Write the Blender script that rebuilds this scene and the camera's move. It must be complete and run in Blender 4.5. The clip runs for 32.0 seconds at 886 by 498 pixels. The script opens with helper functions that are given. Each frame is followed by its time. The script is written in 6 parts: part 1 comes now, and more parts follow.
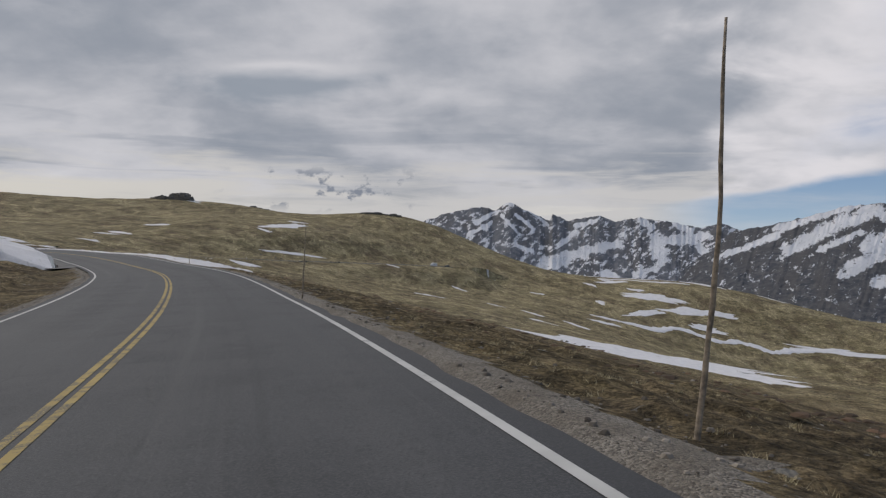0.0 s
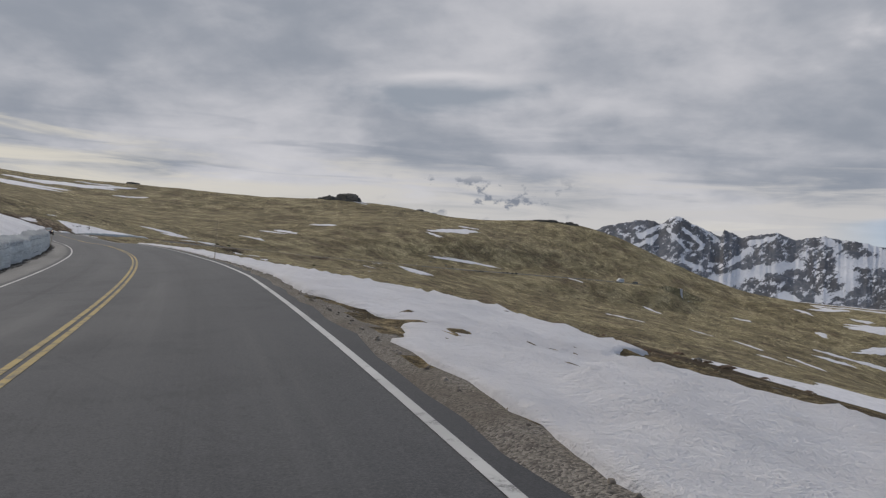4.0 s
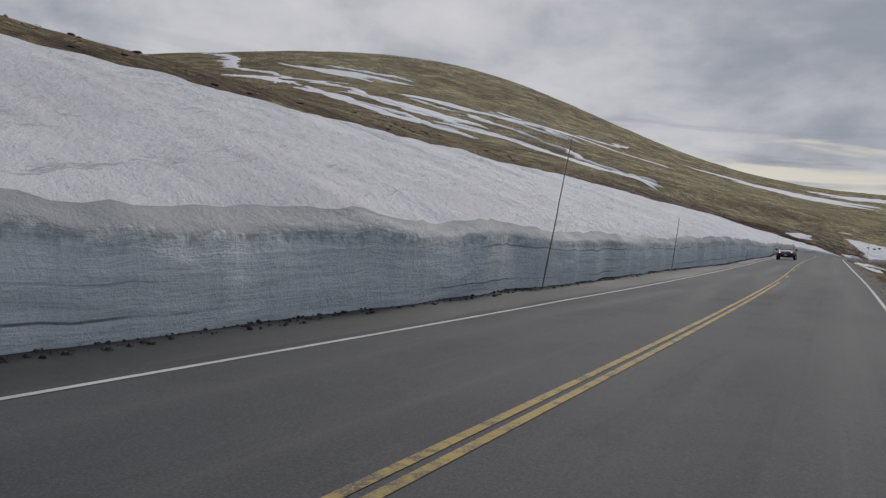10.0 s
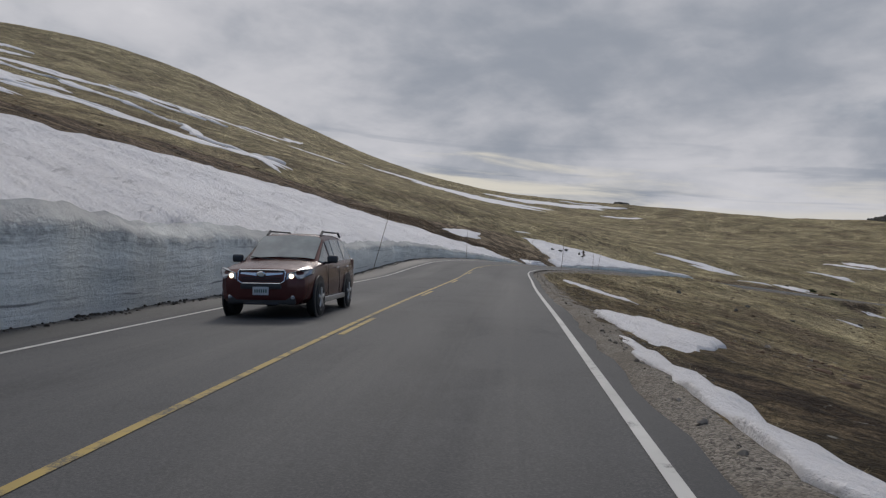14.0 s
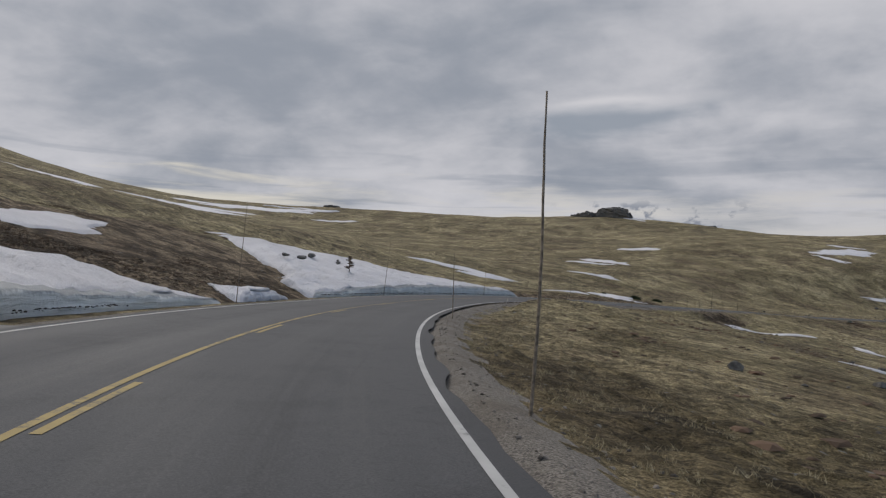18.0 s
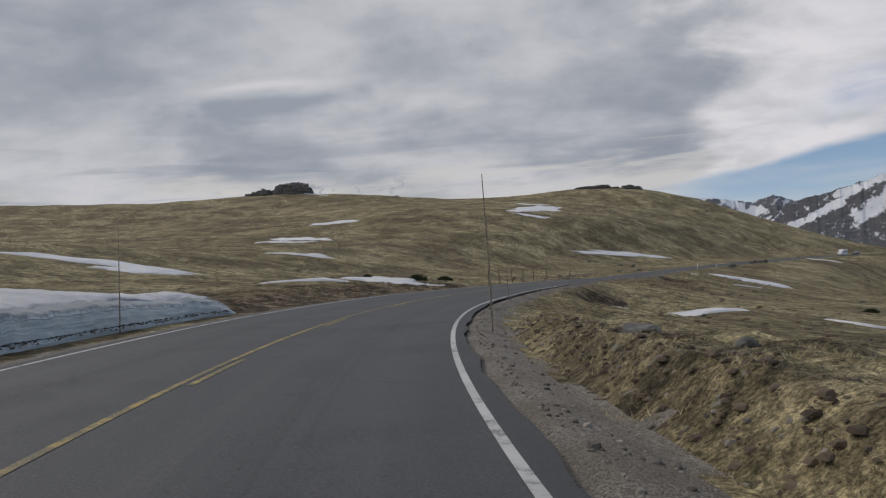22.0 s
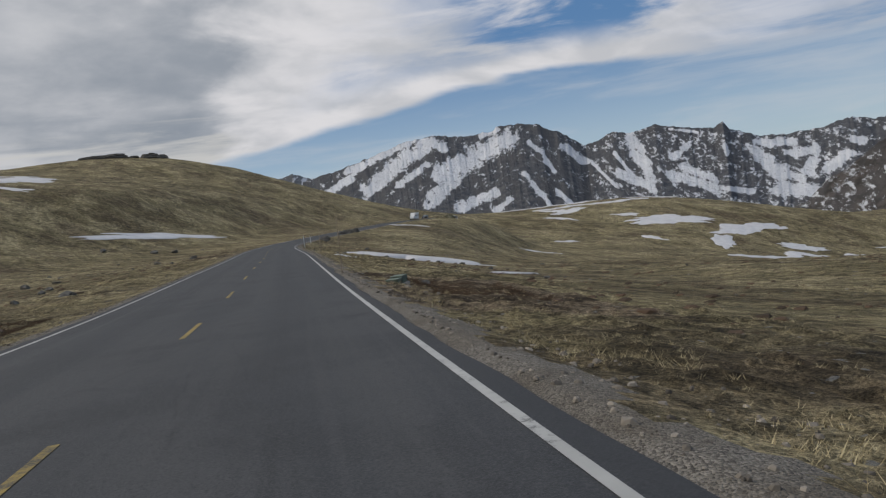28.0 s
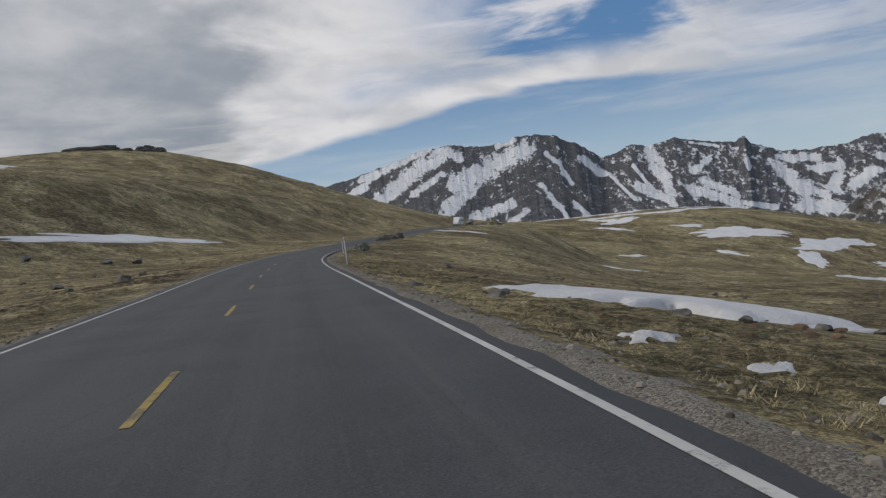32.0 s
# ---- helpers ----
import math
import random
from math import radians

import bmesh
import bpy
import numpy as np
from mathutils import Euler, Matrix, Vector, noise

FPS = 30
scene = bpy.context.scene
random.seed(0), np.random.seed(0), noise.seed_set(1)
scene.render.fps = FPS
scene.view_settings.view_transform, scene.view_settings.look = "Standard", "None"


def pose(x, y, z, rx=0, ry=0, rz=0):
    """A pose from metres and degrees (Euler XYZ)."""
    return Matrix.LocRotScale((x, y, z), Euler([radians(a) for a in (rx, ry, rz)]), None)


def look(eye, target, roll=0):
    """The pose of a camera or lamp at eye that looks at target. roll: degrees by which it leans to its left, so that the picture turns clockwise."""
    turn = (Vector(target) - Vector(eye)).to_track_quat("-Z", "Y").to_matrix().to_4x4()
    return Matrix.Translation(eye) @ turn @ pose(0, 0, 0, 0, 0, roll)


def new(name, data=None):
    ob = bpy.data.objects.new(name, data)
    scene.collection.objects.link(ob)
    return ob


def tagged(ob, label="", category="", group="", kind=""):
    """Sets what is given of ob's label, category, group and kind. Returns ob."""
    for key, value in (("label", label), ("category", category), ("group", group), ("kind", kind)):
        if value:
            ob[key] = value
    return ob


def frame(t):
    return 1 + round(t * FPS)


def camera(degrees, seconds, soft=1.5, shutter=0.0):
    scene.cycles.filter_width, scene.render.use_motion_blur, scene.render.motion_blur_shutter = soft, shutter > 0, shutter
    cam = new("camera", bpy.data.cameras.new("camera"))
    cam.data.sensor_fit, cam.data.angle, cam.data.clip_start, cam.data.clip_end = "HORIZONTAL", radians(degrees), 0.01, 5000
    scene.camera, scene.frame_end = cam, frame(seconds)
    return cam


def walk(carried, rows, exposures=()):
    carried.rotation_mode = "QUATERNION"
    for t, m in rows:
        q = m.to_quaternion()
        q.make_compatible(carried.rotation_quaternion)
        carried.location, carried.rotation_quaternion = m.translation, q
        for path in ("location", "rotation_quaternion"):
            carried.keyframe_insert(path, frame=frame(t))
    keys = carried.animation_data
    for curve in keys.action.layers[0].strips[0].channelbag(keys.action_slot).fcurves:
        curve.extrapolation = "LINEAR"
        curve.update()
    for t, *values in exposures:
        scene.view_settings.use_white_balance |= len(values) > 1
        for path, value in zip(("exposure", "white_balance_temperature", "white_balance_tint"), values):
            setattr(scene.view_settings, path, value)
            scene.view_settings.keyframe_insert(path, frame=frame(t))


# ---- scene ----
cam = camera(59.0, 32.0, 1.25)
PATH = [
    (0.0, 1.034, 0.232, 0.378, 90.673, -0.762, 0.122),
    (0.5, -1.102, 8.936, 0.394, 90.759, -1.168, 0.648),
    (1.0, -3.563, 17.623, 0.404, 90.868, -1.551, 1.434),
    (1.5, -6.263, 26.266, 0.458, 90.914, -1.861, 2.655),
    (2.0, -9.205, 34.788, 0.547, 90.961, -2.162, 4.232),
    (2.5, -12.361, 43.156, 0.655, 90.992, -2.377, 6.157),
    (3.0, -15.831, 51.370, 0.757, 90.974, -2.519, 8.218),
    (3.5, -19.615, 59.485, 0.841, 90.983, -2.881, 9.911),
    (4.0, -23.692, 67.515, 0.947, 90.986, -3.208, 11.404),
    (4.5, -27.889, 75.498, 1.098, 90.988, -3.452, 12.931),
    (5.0, -32.229, 83.325, 1.265, 90.965, -3.682, 14.609),
    (5.5, -36.641, 90.911, 1.411, 90.931, -3.867, 16.629),
    (6.0, -41.008, 98.210, 1.529, 90.857, -4.063, 19.151),
    (6.5, -45.387, 105.134, 1.652, 90.535, -4.388, 25.480),
    (7.0, -49.814, 111.718, 1.757, 90.220, -4.673, 31.291),
    (7.5, -54.320, 118.132, 1.890, 89.809, -4.935, 36.903),
    (8.0, -59.066, 124.518, 2.049, 89.215, -5.008, 46.809),
    (8.5, -63.978, 131.139, 2.228, 88.499, -4.956, 56.473),
    (9.0, -69.302, 137.884, 2.317, 88.170, -4.933, 62.845),
    (9.5, -74.921, 144.877, 2.364, 87.859, -5.776, 66.151),
    (10.0, -80.786, 152.179, 2.411, 87.902, -6.141, 66.672),
    (10.5, -86.964, 159.673, 2.419, 87.998, -6.082, 66.983),
    (11.0, -93.150, 167.381, 2.555, 88.008, -6.023, 67.271),
    (11.5, -99.332, 175.013, 2.746, 88.089, -5.999, 67.314),
    (12.0, -105.441, 182.436, 2.928, 88.185, -6.011, 67.120),
    (12.5, -111.547, 189.552, 3.109, 88.420, -6.007, 65.910),
    (13.0, -117.584, 196.514, 3.267, 88.881, -6.007, 62.385),
    (13.5, -123.620, 203.456, 3.425, 89.710, -5.737, 54.651),
    (14.0, -129.721, 210.478, 3.573, 90.619, -5.170, 44.952),
    (14.5, -135.861, 217.630, 3.744, 91.108, -4.662, 40.246),
    (15.0, -142.044, 224.809, 3.892, 91.469, -4.363, 36.955),
    (15.5, -148.138, 231.974, 3.991, 91.778, -4.167, 34.623),
    (16.0, -154.066, 239.025, 4.099, 92.036, -3.948, 32.784),
    (16.5, -159.811, 245.869, 4.246, 92.313, -3.611, 30.952),
    (17.0, -165.210, 252.613, 4.435, 92.615, -3.020, 28.690),
    (17.5, -170.143, 259.390, 4.596, 92.635, -2.637, 26.195),
    (18.0, -174.687, 266.219, 4.697, 92.635, -1.856, 23.508),
    (18.5, -178.829, 273.165, 4.739, 92.596, -0.972, 20.354),
    (19.0, -182.544, 280.230, 4.742, 92.568, -0.044, 17.426),
    (19.5, -185.696, 287.400, 4.713, 92.446, 0.819, 14.843),
    (20.0, -188.425, 294.532, 4.728, 92.251, 1.649, 12.073),
    (20.5, -190.723, 301.660, 4.790, 91.905, 2.135, 8.956),
    (21.0, -192.619, 308.879, 4.856, 91.674, 2.789, 6.165),
    (21.5, -194.152, 316.251, 4.935, 91.349, 3.617, 3.112),
    (22.0, -195.245, 323.806, 4.940, 90.972, 4.560, 0.029),
    (22.5, -195.857, 331.571, 4.864, 90.420, 5.430, -3.539),
    (23.0, -196.002, 339.590, 4.755, 89.845, 6.120, -7.206),
    (23.5, -195.705, 347.893, 4.610, 89.349, 6.543, -10.960),
    (24.0, -194.883, 356.437, 4.431, 88.651, 6.944, -15.383),
    (24.5, -193.556, 365.089, 4.228, 87.953, 7.431, -19.832),
    (25.0, -191.729, 373.626, 4.028, 87.298, 7.861, -23.525),
    (25.5, -189.507, 381.826, 3.861, 86.747, 8.111, -26.972),
    (26.0, -187.021, 389.599, 3.692, 86.295, 8.284, -29.858),
    (26.5, -184.464, 397.060, 3.520, 85.928, 8.395, -32.495),
    (27.0, -181.795, 404.314, 3.312, 85.759, 8.481, -33.805),
    (27.5, -179.038, 411.435, 3.107, 85.736, 8.546, -34.160),
    (28.0, -176.237, 418.424, 2.857, 85.810, 8.555, -33.979),
    (28.5, -173.475, 425.291, 2.568, 85.924, 8.529, -33.613),
    (29.0, -170.686, 432.046, 2.299, 86.031, 8.414, -33.504),
    (29.5, -167.961, 438.846, 2.022, 86.143, 8.226, -33.481),
    (30.0, -165.204, 445.790, 1.819, 86.309, 8.052, -33.457),
    (30.5, -162.390, 452.970, 1.661, 86.451, 8.000, -33.300),
    (31.0, -159.478, 460.425, 1.489, 86.476, 7.875, -33.104),
    (31.5, -156.416, 468.147, 1.245, 86.621, 7.746, -33.110),
    (32.0, -153.240, 476.046, 0.948, 86.733, 7.552, -33.070),
]
walk(cam, [(t, pose(*p)) for t, *p in PATH], [(0.0, 0.0, 6500, 12.0), (20.0, 0.0, 6500, 12.0), (26.0, 0.0, 6500, 9.5), (32.0, 0.0, 6500, 9.5)])

# ---- the plan, in metres ----
# the road's centre line
ROAD = [
    (15.19, -58.90, -1.42), (5.84, -27.50, -1.21), (-0.66, -0.03, -1.14), (-7.15, 22.93, -1.11),
    (-15.20, 45.38, -0.83), (-25.54, 66.78, -0.62), (-37.13, 87.67, -0.24), (-49.80, 107.84, 0.17),
    (-63.68, 127.06, 0.51), (-78.47, 145.87, 0.79), (-93.88, 164.40, 0.95), (-109.26, 182.76, 1.33),
    (-124.92, 200.95, 1.79), (-140.47, 219.24, 2.26), (-155.82, 237.68, 2.57), (-170.92, 256.58, 3.19),
    (-183.83, 277.28, 3.49), (-192.97, 299.95, 3.61), (-197.97, 323.90, 3.69), (-198.47, 348.27, 3.43),
    (-194.61, 372.24, 2.91), (-187.52, 395.36, 2.25), (-178.79, 417.85, 1.55), (-169.65, 440.05, 0.63),
    (-160.60, 462.28, 0.03), (-152.47, 482.13, -0.53), (-144.51, 502.25, -1.11), (-136.47, 522.46, -1.67),
    (-127.84, 542.37, -2.21), (-118.13, 561.58, -2.72), (-106.85, 579.70, -3.19), (-93.52, 596.36, -3.62),
    (-79.00, 612.21, -4.04), (-65.34, 628.76, -4.52), (-51.64, 645.29, -4.99), (-37.10, 661.09, -5.46),
    (-21.81, 676.16, -6.11), (-5.99, 690.67, -6.96), (10.10, 704.89, -7.91),
]
# how steeply the road is banked along its run (left side low above zero)
BANK_AT = [0, 61.0, 85.0, 109.0, 133.0, 157.0, 181.0, 205.0, 229.0, 253.0, 277.0, 301.0, 325.0, 349.0, 373.0, 397.0, 421.0, 445.0, 469.0, 493.0, 517.0, 541.0, 565.0, 589.0, 613.0, 637.0, 720]
BANK = [0.084, 0.080, 0.054, 0.051, 0.069, 0.118, 0.070, 0.083, 0.079, 0.053, 0.063, 0.094, 0.080, 0.053, -0.024, -0.040, -0.022, -0.036, -0.064, -0.075, -0.051, -0.039, -0.044, -0.036, -0.044, -0.042, -0.072]
# land beside the road: rise to the left and fall to the right
SLOPE_AT = [0, 60, 130, 160, 240, 330, 380, 405, 420, 436, 450, 462, 474, 484, 500, 520, 540, 560, 620, 760]
SLOPE_LEFT = [1.0, 1.5, 3.0, 6.0, 7.0, 7.2, 6.6, 6.6, 6.6, 6.4, 6.0, 4.6, 2.6, 2.0, 3.0, 3.9, 2.4, 0.6, 0.4, 0.3]
SLOPE_RIGHT = [-2.2, -2.2, -1.6, -1.2, -1.3, -1.6, -2.2, -1.4, -1.0, -0.9, -1.1, -1.3, -1.4, -1.5, -1.7, -1.85, -2.0, -2.0, -2.3, -1.5]
# where the left bank levels off
SLOPE_CAP = ([0, 390, 415, 470, 490, 550, 600], [1.7, 1.7, 0.85, 0.8, 0.5, 0.5, 1.7])
GRAVEL_WIDTH = ([0, 120, 380, 402, 430, 455, 480, 520, 600], [0.75, 0.65, 0.7, 1.0, 1.35, 1.1, 1.15, 0.8, 0.6])
# a low turf bank on the right inside the bend: run, height
TURF_BANK = ([432, 440, 452, 464, 474], [0.0, 0.55, 0.75, 0.6, 0.0])
# foot of the ploughed snow, metres right of the centre line, by run
FOOT = ([140, 205, 222, 262, 282, 292, 308, 345, 385, 396, 470], [-5.6, -5.65, -5.45, -5.9, -6.15, -5.9, -5.45, -5.45, -5.65, -6.0, -6.15])
# hills: x, y, radius, height over the sloping base
# brown heath beside the road: from, to, nearest and farthest distance (left is negative), how much
HEATH_GROUND = [(509, 519, 5.6, 8.6, 0.95), (384, 441, -58, -6.4, 1.0), (474, 524, -9.5, -4.9, 0.85), (340, 392, -34, -26, 0.7), (560, 578, 5.4, 11, 0.8), (300, 322, 5.3, 9, 0.55), (640, 700, -12, -5, 0.5)]
BASE = (-7.4434, -0.0957, -0.0157)
HILLS_NORTH = [
    (-300, 930, 70, 22.0), (-210, 970, 60, 12.4), (-60, 930, 70, 29.3), (30, 900, 80, 21.8),
    (-150, 900, 120, 28.1), (-420, 880, 120, 26.2), (-570, 900, 140, 18.6), (-750, 800, 160, 7.1),
    (-900, 550, 170, 68.8), (-900, 300, 200, 57.5), (-650, 500, 150, 4.4), (-500, 320, 120, 23.7),
    (-400, 420, 100, -2.5), (-270, 300, 80, -0.5), (-150, 700, 120, 26.9), (-210, 600, 90, -3.9),
]
HILLS_NEAR = [
    (-100, 590, 60, -4.7), (-90, 510, 60, -4.0), (10, 620, 90, -13.6), (130, 600, 100, 16.4),
    (90, 720, 90, -4.8), (200, 760, 100, 11.6), (330, 780, 110, 21.7), (460, 800, 130, -9.3),
    (-190, 400, 60, -0.6), (-130, 340, 60, -3.2), (-60, 200, 80, 9.6), (-180, 280, 60, -2.4),
    (60, 200, 140, -26.9), (-300, 100, 160, 10.1), (-20, 60, 80, 16.1), (250, 560, 130, -57.0),
]
HILLS = HILLS_NORTH + HILLS_NEAR + [(245, 850, 75, 9.1)]
# solid yellow lines and broken ones: run from, run to, metres right of the centre
CENTRE_LINES = [(0, 272, 0.088), (0, 536, -0.088)]
DASHED = [(277.8, 540, 0.088, 11.11), (548.1, 750, -0.02, 10.8)]
# the great drift: face height, rise of its far edge over the road, reach, by run
DRIFT_HEIGHT = ([140, 165, 200, 240, 280, 305, 330, 360, 385, 400, 418], [1.0, 1.3, 1.75, 1.8, 1.75, 2.25, 2.0, 1.5, 1.0, 0.6, 0.2])
DRIFT_TOP = ([140, 160, 200, 250, 330, 365, 385, 400, 410, 418], [2.0, 4.5, 7.0, 7.6, 7.8, 7.2, 6.0, 4.0, 1.9, 0.4])
DRIFT_REACH = ([140, 160, 200, 250, 330, 365, 385, 400, 410, 418], [6, 14, 21, 22, 22, 21, 18, 12, 5.5, 1.4])
# mountain crests: bearing and height in degrees
FAR_RANGE = [(-4, 1.8), (-1.1, 2.81), (0.4, 3.35), (2.8, 3.83), (3.8, 3.54), (4.8, 4.2), (6.2, 3.54), (7.8, 2.8), (8.0, 3.29), (9.1, 2.85), (11.3, 3.23), (12.5, 2.76), (14, 3.07), (16.2, 2.79), (18.3, 2.35), (19.7, 2.69), (21, 2.15), (24, 1.9), (28, 1.2)]
NEAR_RANGE = [(14, -2.5), (20, 0.6), (24.1, 2.2), (26.8, 2.69), (29.3, 3.32), (31.8, 3.96), (34, 4.12), (36.1, 3.73), (38.2, 3.8), (38.5, 4.08), (40.2, 4.02), (41.6, 3.72), (42.2, 3.3), (42.8, 3.08), (44.6, 1.79), (45.6, 1.97), (46.5, 2.44), (47.8, 2.13), (49.5, 2.42), (52.1, 1.78), (53.5, 1.59), (54, 1.98), (54.4, 1.35), (56.3, 0.53), (57.8, 0.41), (59.8, 0.47), (61.8, 0.91), (63.1, 0.53), (64.5, 0.59), (68, 0.3), (75, -0.5)]
CLIFF = [(55, -6), (57, -4.9), (59, -4.1), (60.2, -2.9), (61.2, -2.5), (62.2, -1.8), (63.2, -1.1), (66, 0.4), (70, 1.4), (76, 1.0)]
# snowfields on the mountains: from bearing and height, to bearing and height, half width, in degrees
SNOW_SHOULDER = [(39.31, 3.11, 36.81, 2.2, 0.54), (36.81, 2.2, 34.13, 1.3, 0.61), (34.85, 0.72, 32.91, -0.61, 0.42), (33.49, 3.62, 30.92, 2.38, 0.45), (30.92, 2.38, 28.46, 0.8, 0.42), (32.44, 4.08, 27.25, 2.4, 0.22), (31.14, 3.94, 24.29, 2.64, 0.16), (34.55, 3.15, 33.36, 3.79, 0.26), (37.71, -0.63, 35.06, -1.31, 0.32), (38.46, 3.86, 37.31, 3.55, 0.19), (38.73, -1.33, 37.54, -1.89, 0.19), (40.66, 2.6, 41.5, 1.77, 0.14), (41.5, 1.77, 42.23, 0.17, 0.13), (40.07, 0.47, 41.62, -2.2, 0.14), (42.15, -1.09, 43.1, -2.24, 0.13), (43.08, 1.93, 44.32, 0.66, 0.22), (33.12, 2.08, 30.72, 0.97, 0.19), (27.5, 1.9, 23.5, 0.2, 0.2), (29.0, 3.0, 25.5, 1.0, 0.16)]
SNOW_BOWL = [(47.79, 1.86, 48.65, -0.26, 0.41), (48.65, -0.26, 48.89, -1.98, 0.29), (46.67, -0.59, 48.64, -1.64, 0.29), (51.66, 0.67, 50.43, -0.06, 0.19), (51.07, -0.75, 52.81, -1.75, 0.26), (50.29, -1.25, 53.01, -2.52, 0.32), (53.01, -2.45, 55.43, -3.16, 0.16), (56.04, 0.16, 58.25, -0.18, 0.26), (55.98, -0.42, 57.26, -2.2, 0.41), (58.19, -0.82, 59.59, -0.88, 0.26), (59.41, -1.49, 58.95, -2.28, 0.32), (57.16, -3.21, 59.2, -3.6, 0.45), (60.22, -2.17, 61.4, -1.49, 0.35), (50.51, 1.97, 52.31, 1.47, 0.08), (46.56, 0.97, 47.56, -0.72, 0.11), (44.98, 0.42, 46.54, -1.66, 0.1), (54.0, 0.24, 54.08, -0.29, 0.14), (43.99, 1.11, 44.62, 0.6, 0.19), (57.05, -1.74, 58.64, -2.82, 0.22), (61.85, -0.59, 62.33, -0.8, 0.22)]
SNOW_DISTANT = [(4.86, 4.22, 5.01, 3.99, 0.2), (3.84, 3.39, 2.37, 2.64, 0.16), (4.28, 3.16, 5.62, 1.79, 0.1), (5.31, 3.25, 6.64, 2.24, 0.1), (6.18, 3.7, 7.65, 2.54, 0.1), (3.55, 2.65, 1.8, 1.75, 0.12), (7.54, -0.24, 10.27, 0.52, 0.41), (10.27, 0.67, 12.81, 1.19, 0.29), (15.31, 1.43, 15.74, 0.16, 0.53), (16.13, 1.44, 18.82, 1.74, 0.29), (11.71, -0.76, 12.56, -1.18, 0.21), (13.95, -1.01, 15.33, -0.56, 0.23), (17.76, 1.45, 19.1, 0.2, 0.21), (20.39, 2.02, 21.17, 1.47, 0.23), (11.1, 2.85, 9.67, 2.49, 0.15), (14.19, 2.86, 15.03, 2.43, 0.21), (16.67, 2.57, 17.75, 2.15, 0.21), (8.54, 1.09, 9.68, 1.97, 0.18), (5.34, 1.05, 6.51, 0.62, 0.15)]
# snow poles: run, metres right, height, lean, thickness, seed, bend
POLES_RIGHT = [(66.2, 5.15, 3.35, 5, 0.028, 1, 0.10), (85.3, 4.1, 2.4, 2, 0.028, 2), (129.8, 4.25, 2.9, 0, 0.025, 3), (179.0, 4.3, 2.4, 1, 0.022, 4), (216.0, 4.4, 0.5, 0, 0.025, 5), (391.7, 4.7, 4.0, 2, 0.026, 6, 0.05), (413.2, 4.4, 2.6, 0, 0.024, 7), (464.6, 4.55, 3.9, 1, 0.025, 8, 0.03), (487.4, 4.15, 1.8, 0, 0.022, 9), (514.7, 4.3, 4.0, 3, 0.026, 10, 0.03), (576.4, 4.12, 2.5, 3, 0.028, 11), (596.4, 4.2, 2.2, 3, 0.026, 12)]
POLES_LEFT = [(217.2, -5.32, 4.4, 5, 0.026, 21), (256.4, -5.5, 4.8, 5, 0.026, 22), (278.6, -5.75, 3.2, 2, 0.026, 24), (318.5, -5.3, 1.2, 6, 0.03, 25), (355.0, -5.42, 3.6, 11, 0.022, 26), (393.7, -5.8, 3.4, -2, 0.022, 27), (418.5, -6.0, 4.8, 4, 0.023, 28), (443.5, -6.0, 4.8, 6, 0.022, 29), (467.5, -6.0, 3.3, 3, 0.022, 30), (489.4, -5.5, 1.5, 4, 0.022, 31)]

# snow patches: x, y, length, width, turn
SNOW_FAR = [(-244.5, 567.5, 18.1, 8.1, 16), (-143.8, 722.5, 57.5, 16.1, 71), (-292.1, 892.3, 30.6, 13.8, -1), (-7.6, 537.9, 24, 9, 0), (38.5, 733.0, 22.7, 1.6, -4), (85.3, 704.9, 13.2, 5.9, -9), (60.3, 467.5, 15.8, 7.1, -9), (95.1, 549.8, 27.2, 12.2, -69), (128.5, 619.1, 23.1, 10.4, 4), (175.9, 683.1, 52.1, 10.4, 39), (229.7, 706.5, 63.3, 18.8, 3), (226.1, 670.9, 30.9, 13.9, -12), (171.2, 794.2, 31.8, 11.1, 15), (186.2, 759.1, 18.1, 8.1, -23), (-451.0, 718.3, 25.0, 11.2, 39), (-41.0, 642.6, 11.6, 5.2, -37), (85, 362, 150, 58, 14)]
SNOW_WEST = [(-402.1, 237.7, 95.3, 14, 9), (-342.2, 249.6, 49.9, 11, 25), (-400.7, 278.4, 64.1, 13, 21), (-705.4, 308.5, 92, 18, 38), (-327.5, 288.9, 54.3, 10, 10), (-278.1, 299.8, 17.5, 4, -5), (-554.9, 229, 180, 24, 1), (-592.5, 244.3, 92.1, 22.8, 83), (-412.7, 268.5, 78.7, 19.5, 21), (-697.1, 337.8, 67.1, 16.6, 52), (-462.5, 328.4, 89.0, 22.0, 68), (-521.6, 418.4, 93.2, 23.1, 60), (-484.6, 423.7, 94.0, 23.2, 57), (-340.5, 283.1, 45.3, 11.2, 35), (-293.8, 296.7, 44.4, 11.0, 22), (-529.2, 629.1, 139.1, 34.6, 43)]
SNOW_MIDDLE = [(-242.5, 585.3, 24.9, 10.0, -32), (-227.2, 501.8, 13.9, 5.6, 13), (-234.7, 426.1, 14.0, 4.8, 49), (-154.5, 695.5, 25.1, 10.0, 50), (-260.3, 369.5, 5.8, 0.9, 79), (-164.5, 379.5, 4.1, 1.6, -32), (-168.7, 335.6, 3.9, 1.6, -5), (-521.5, 723.7, 112.1, 31.6, 49), (-144.0, 765.1, 20.8, 8.3, -7), (-238.8, 654.1, 21.6, 8.6, 7)]
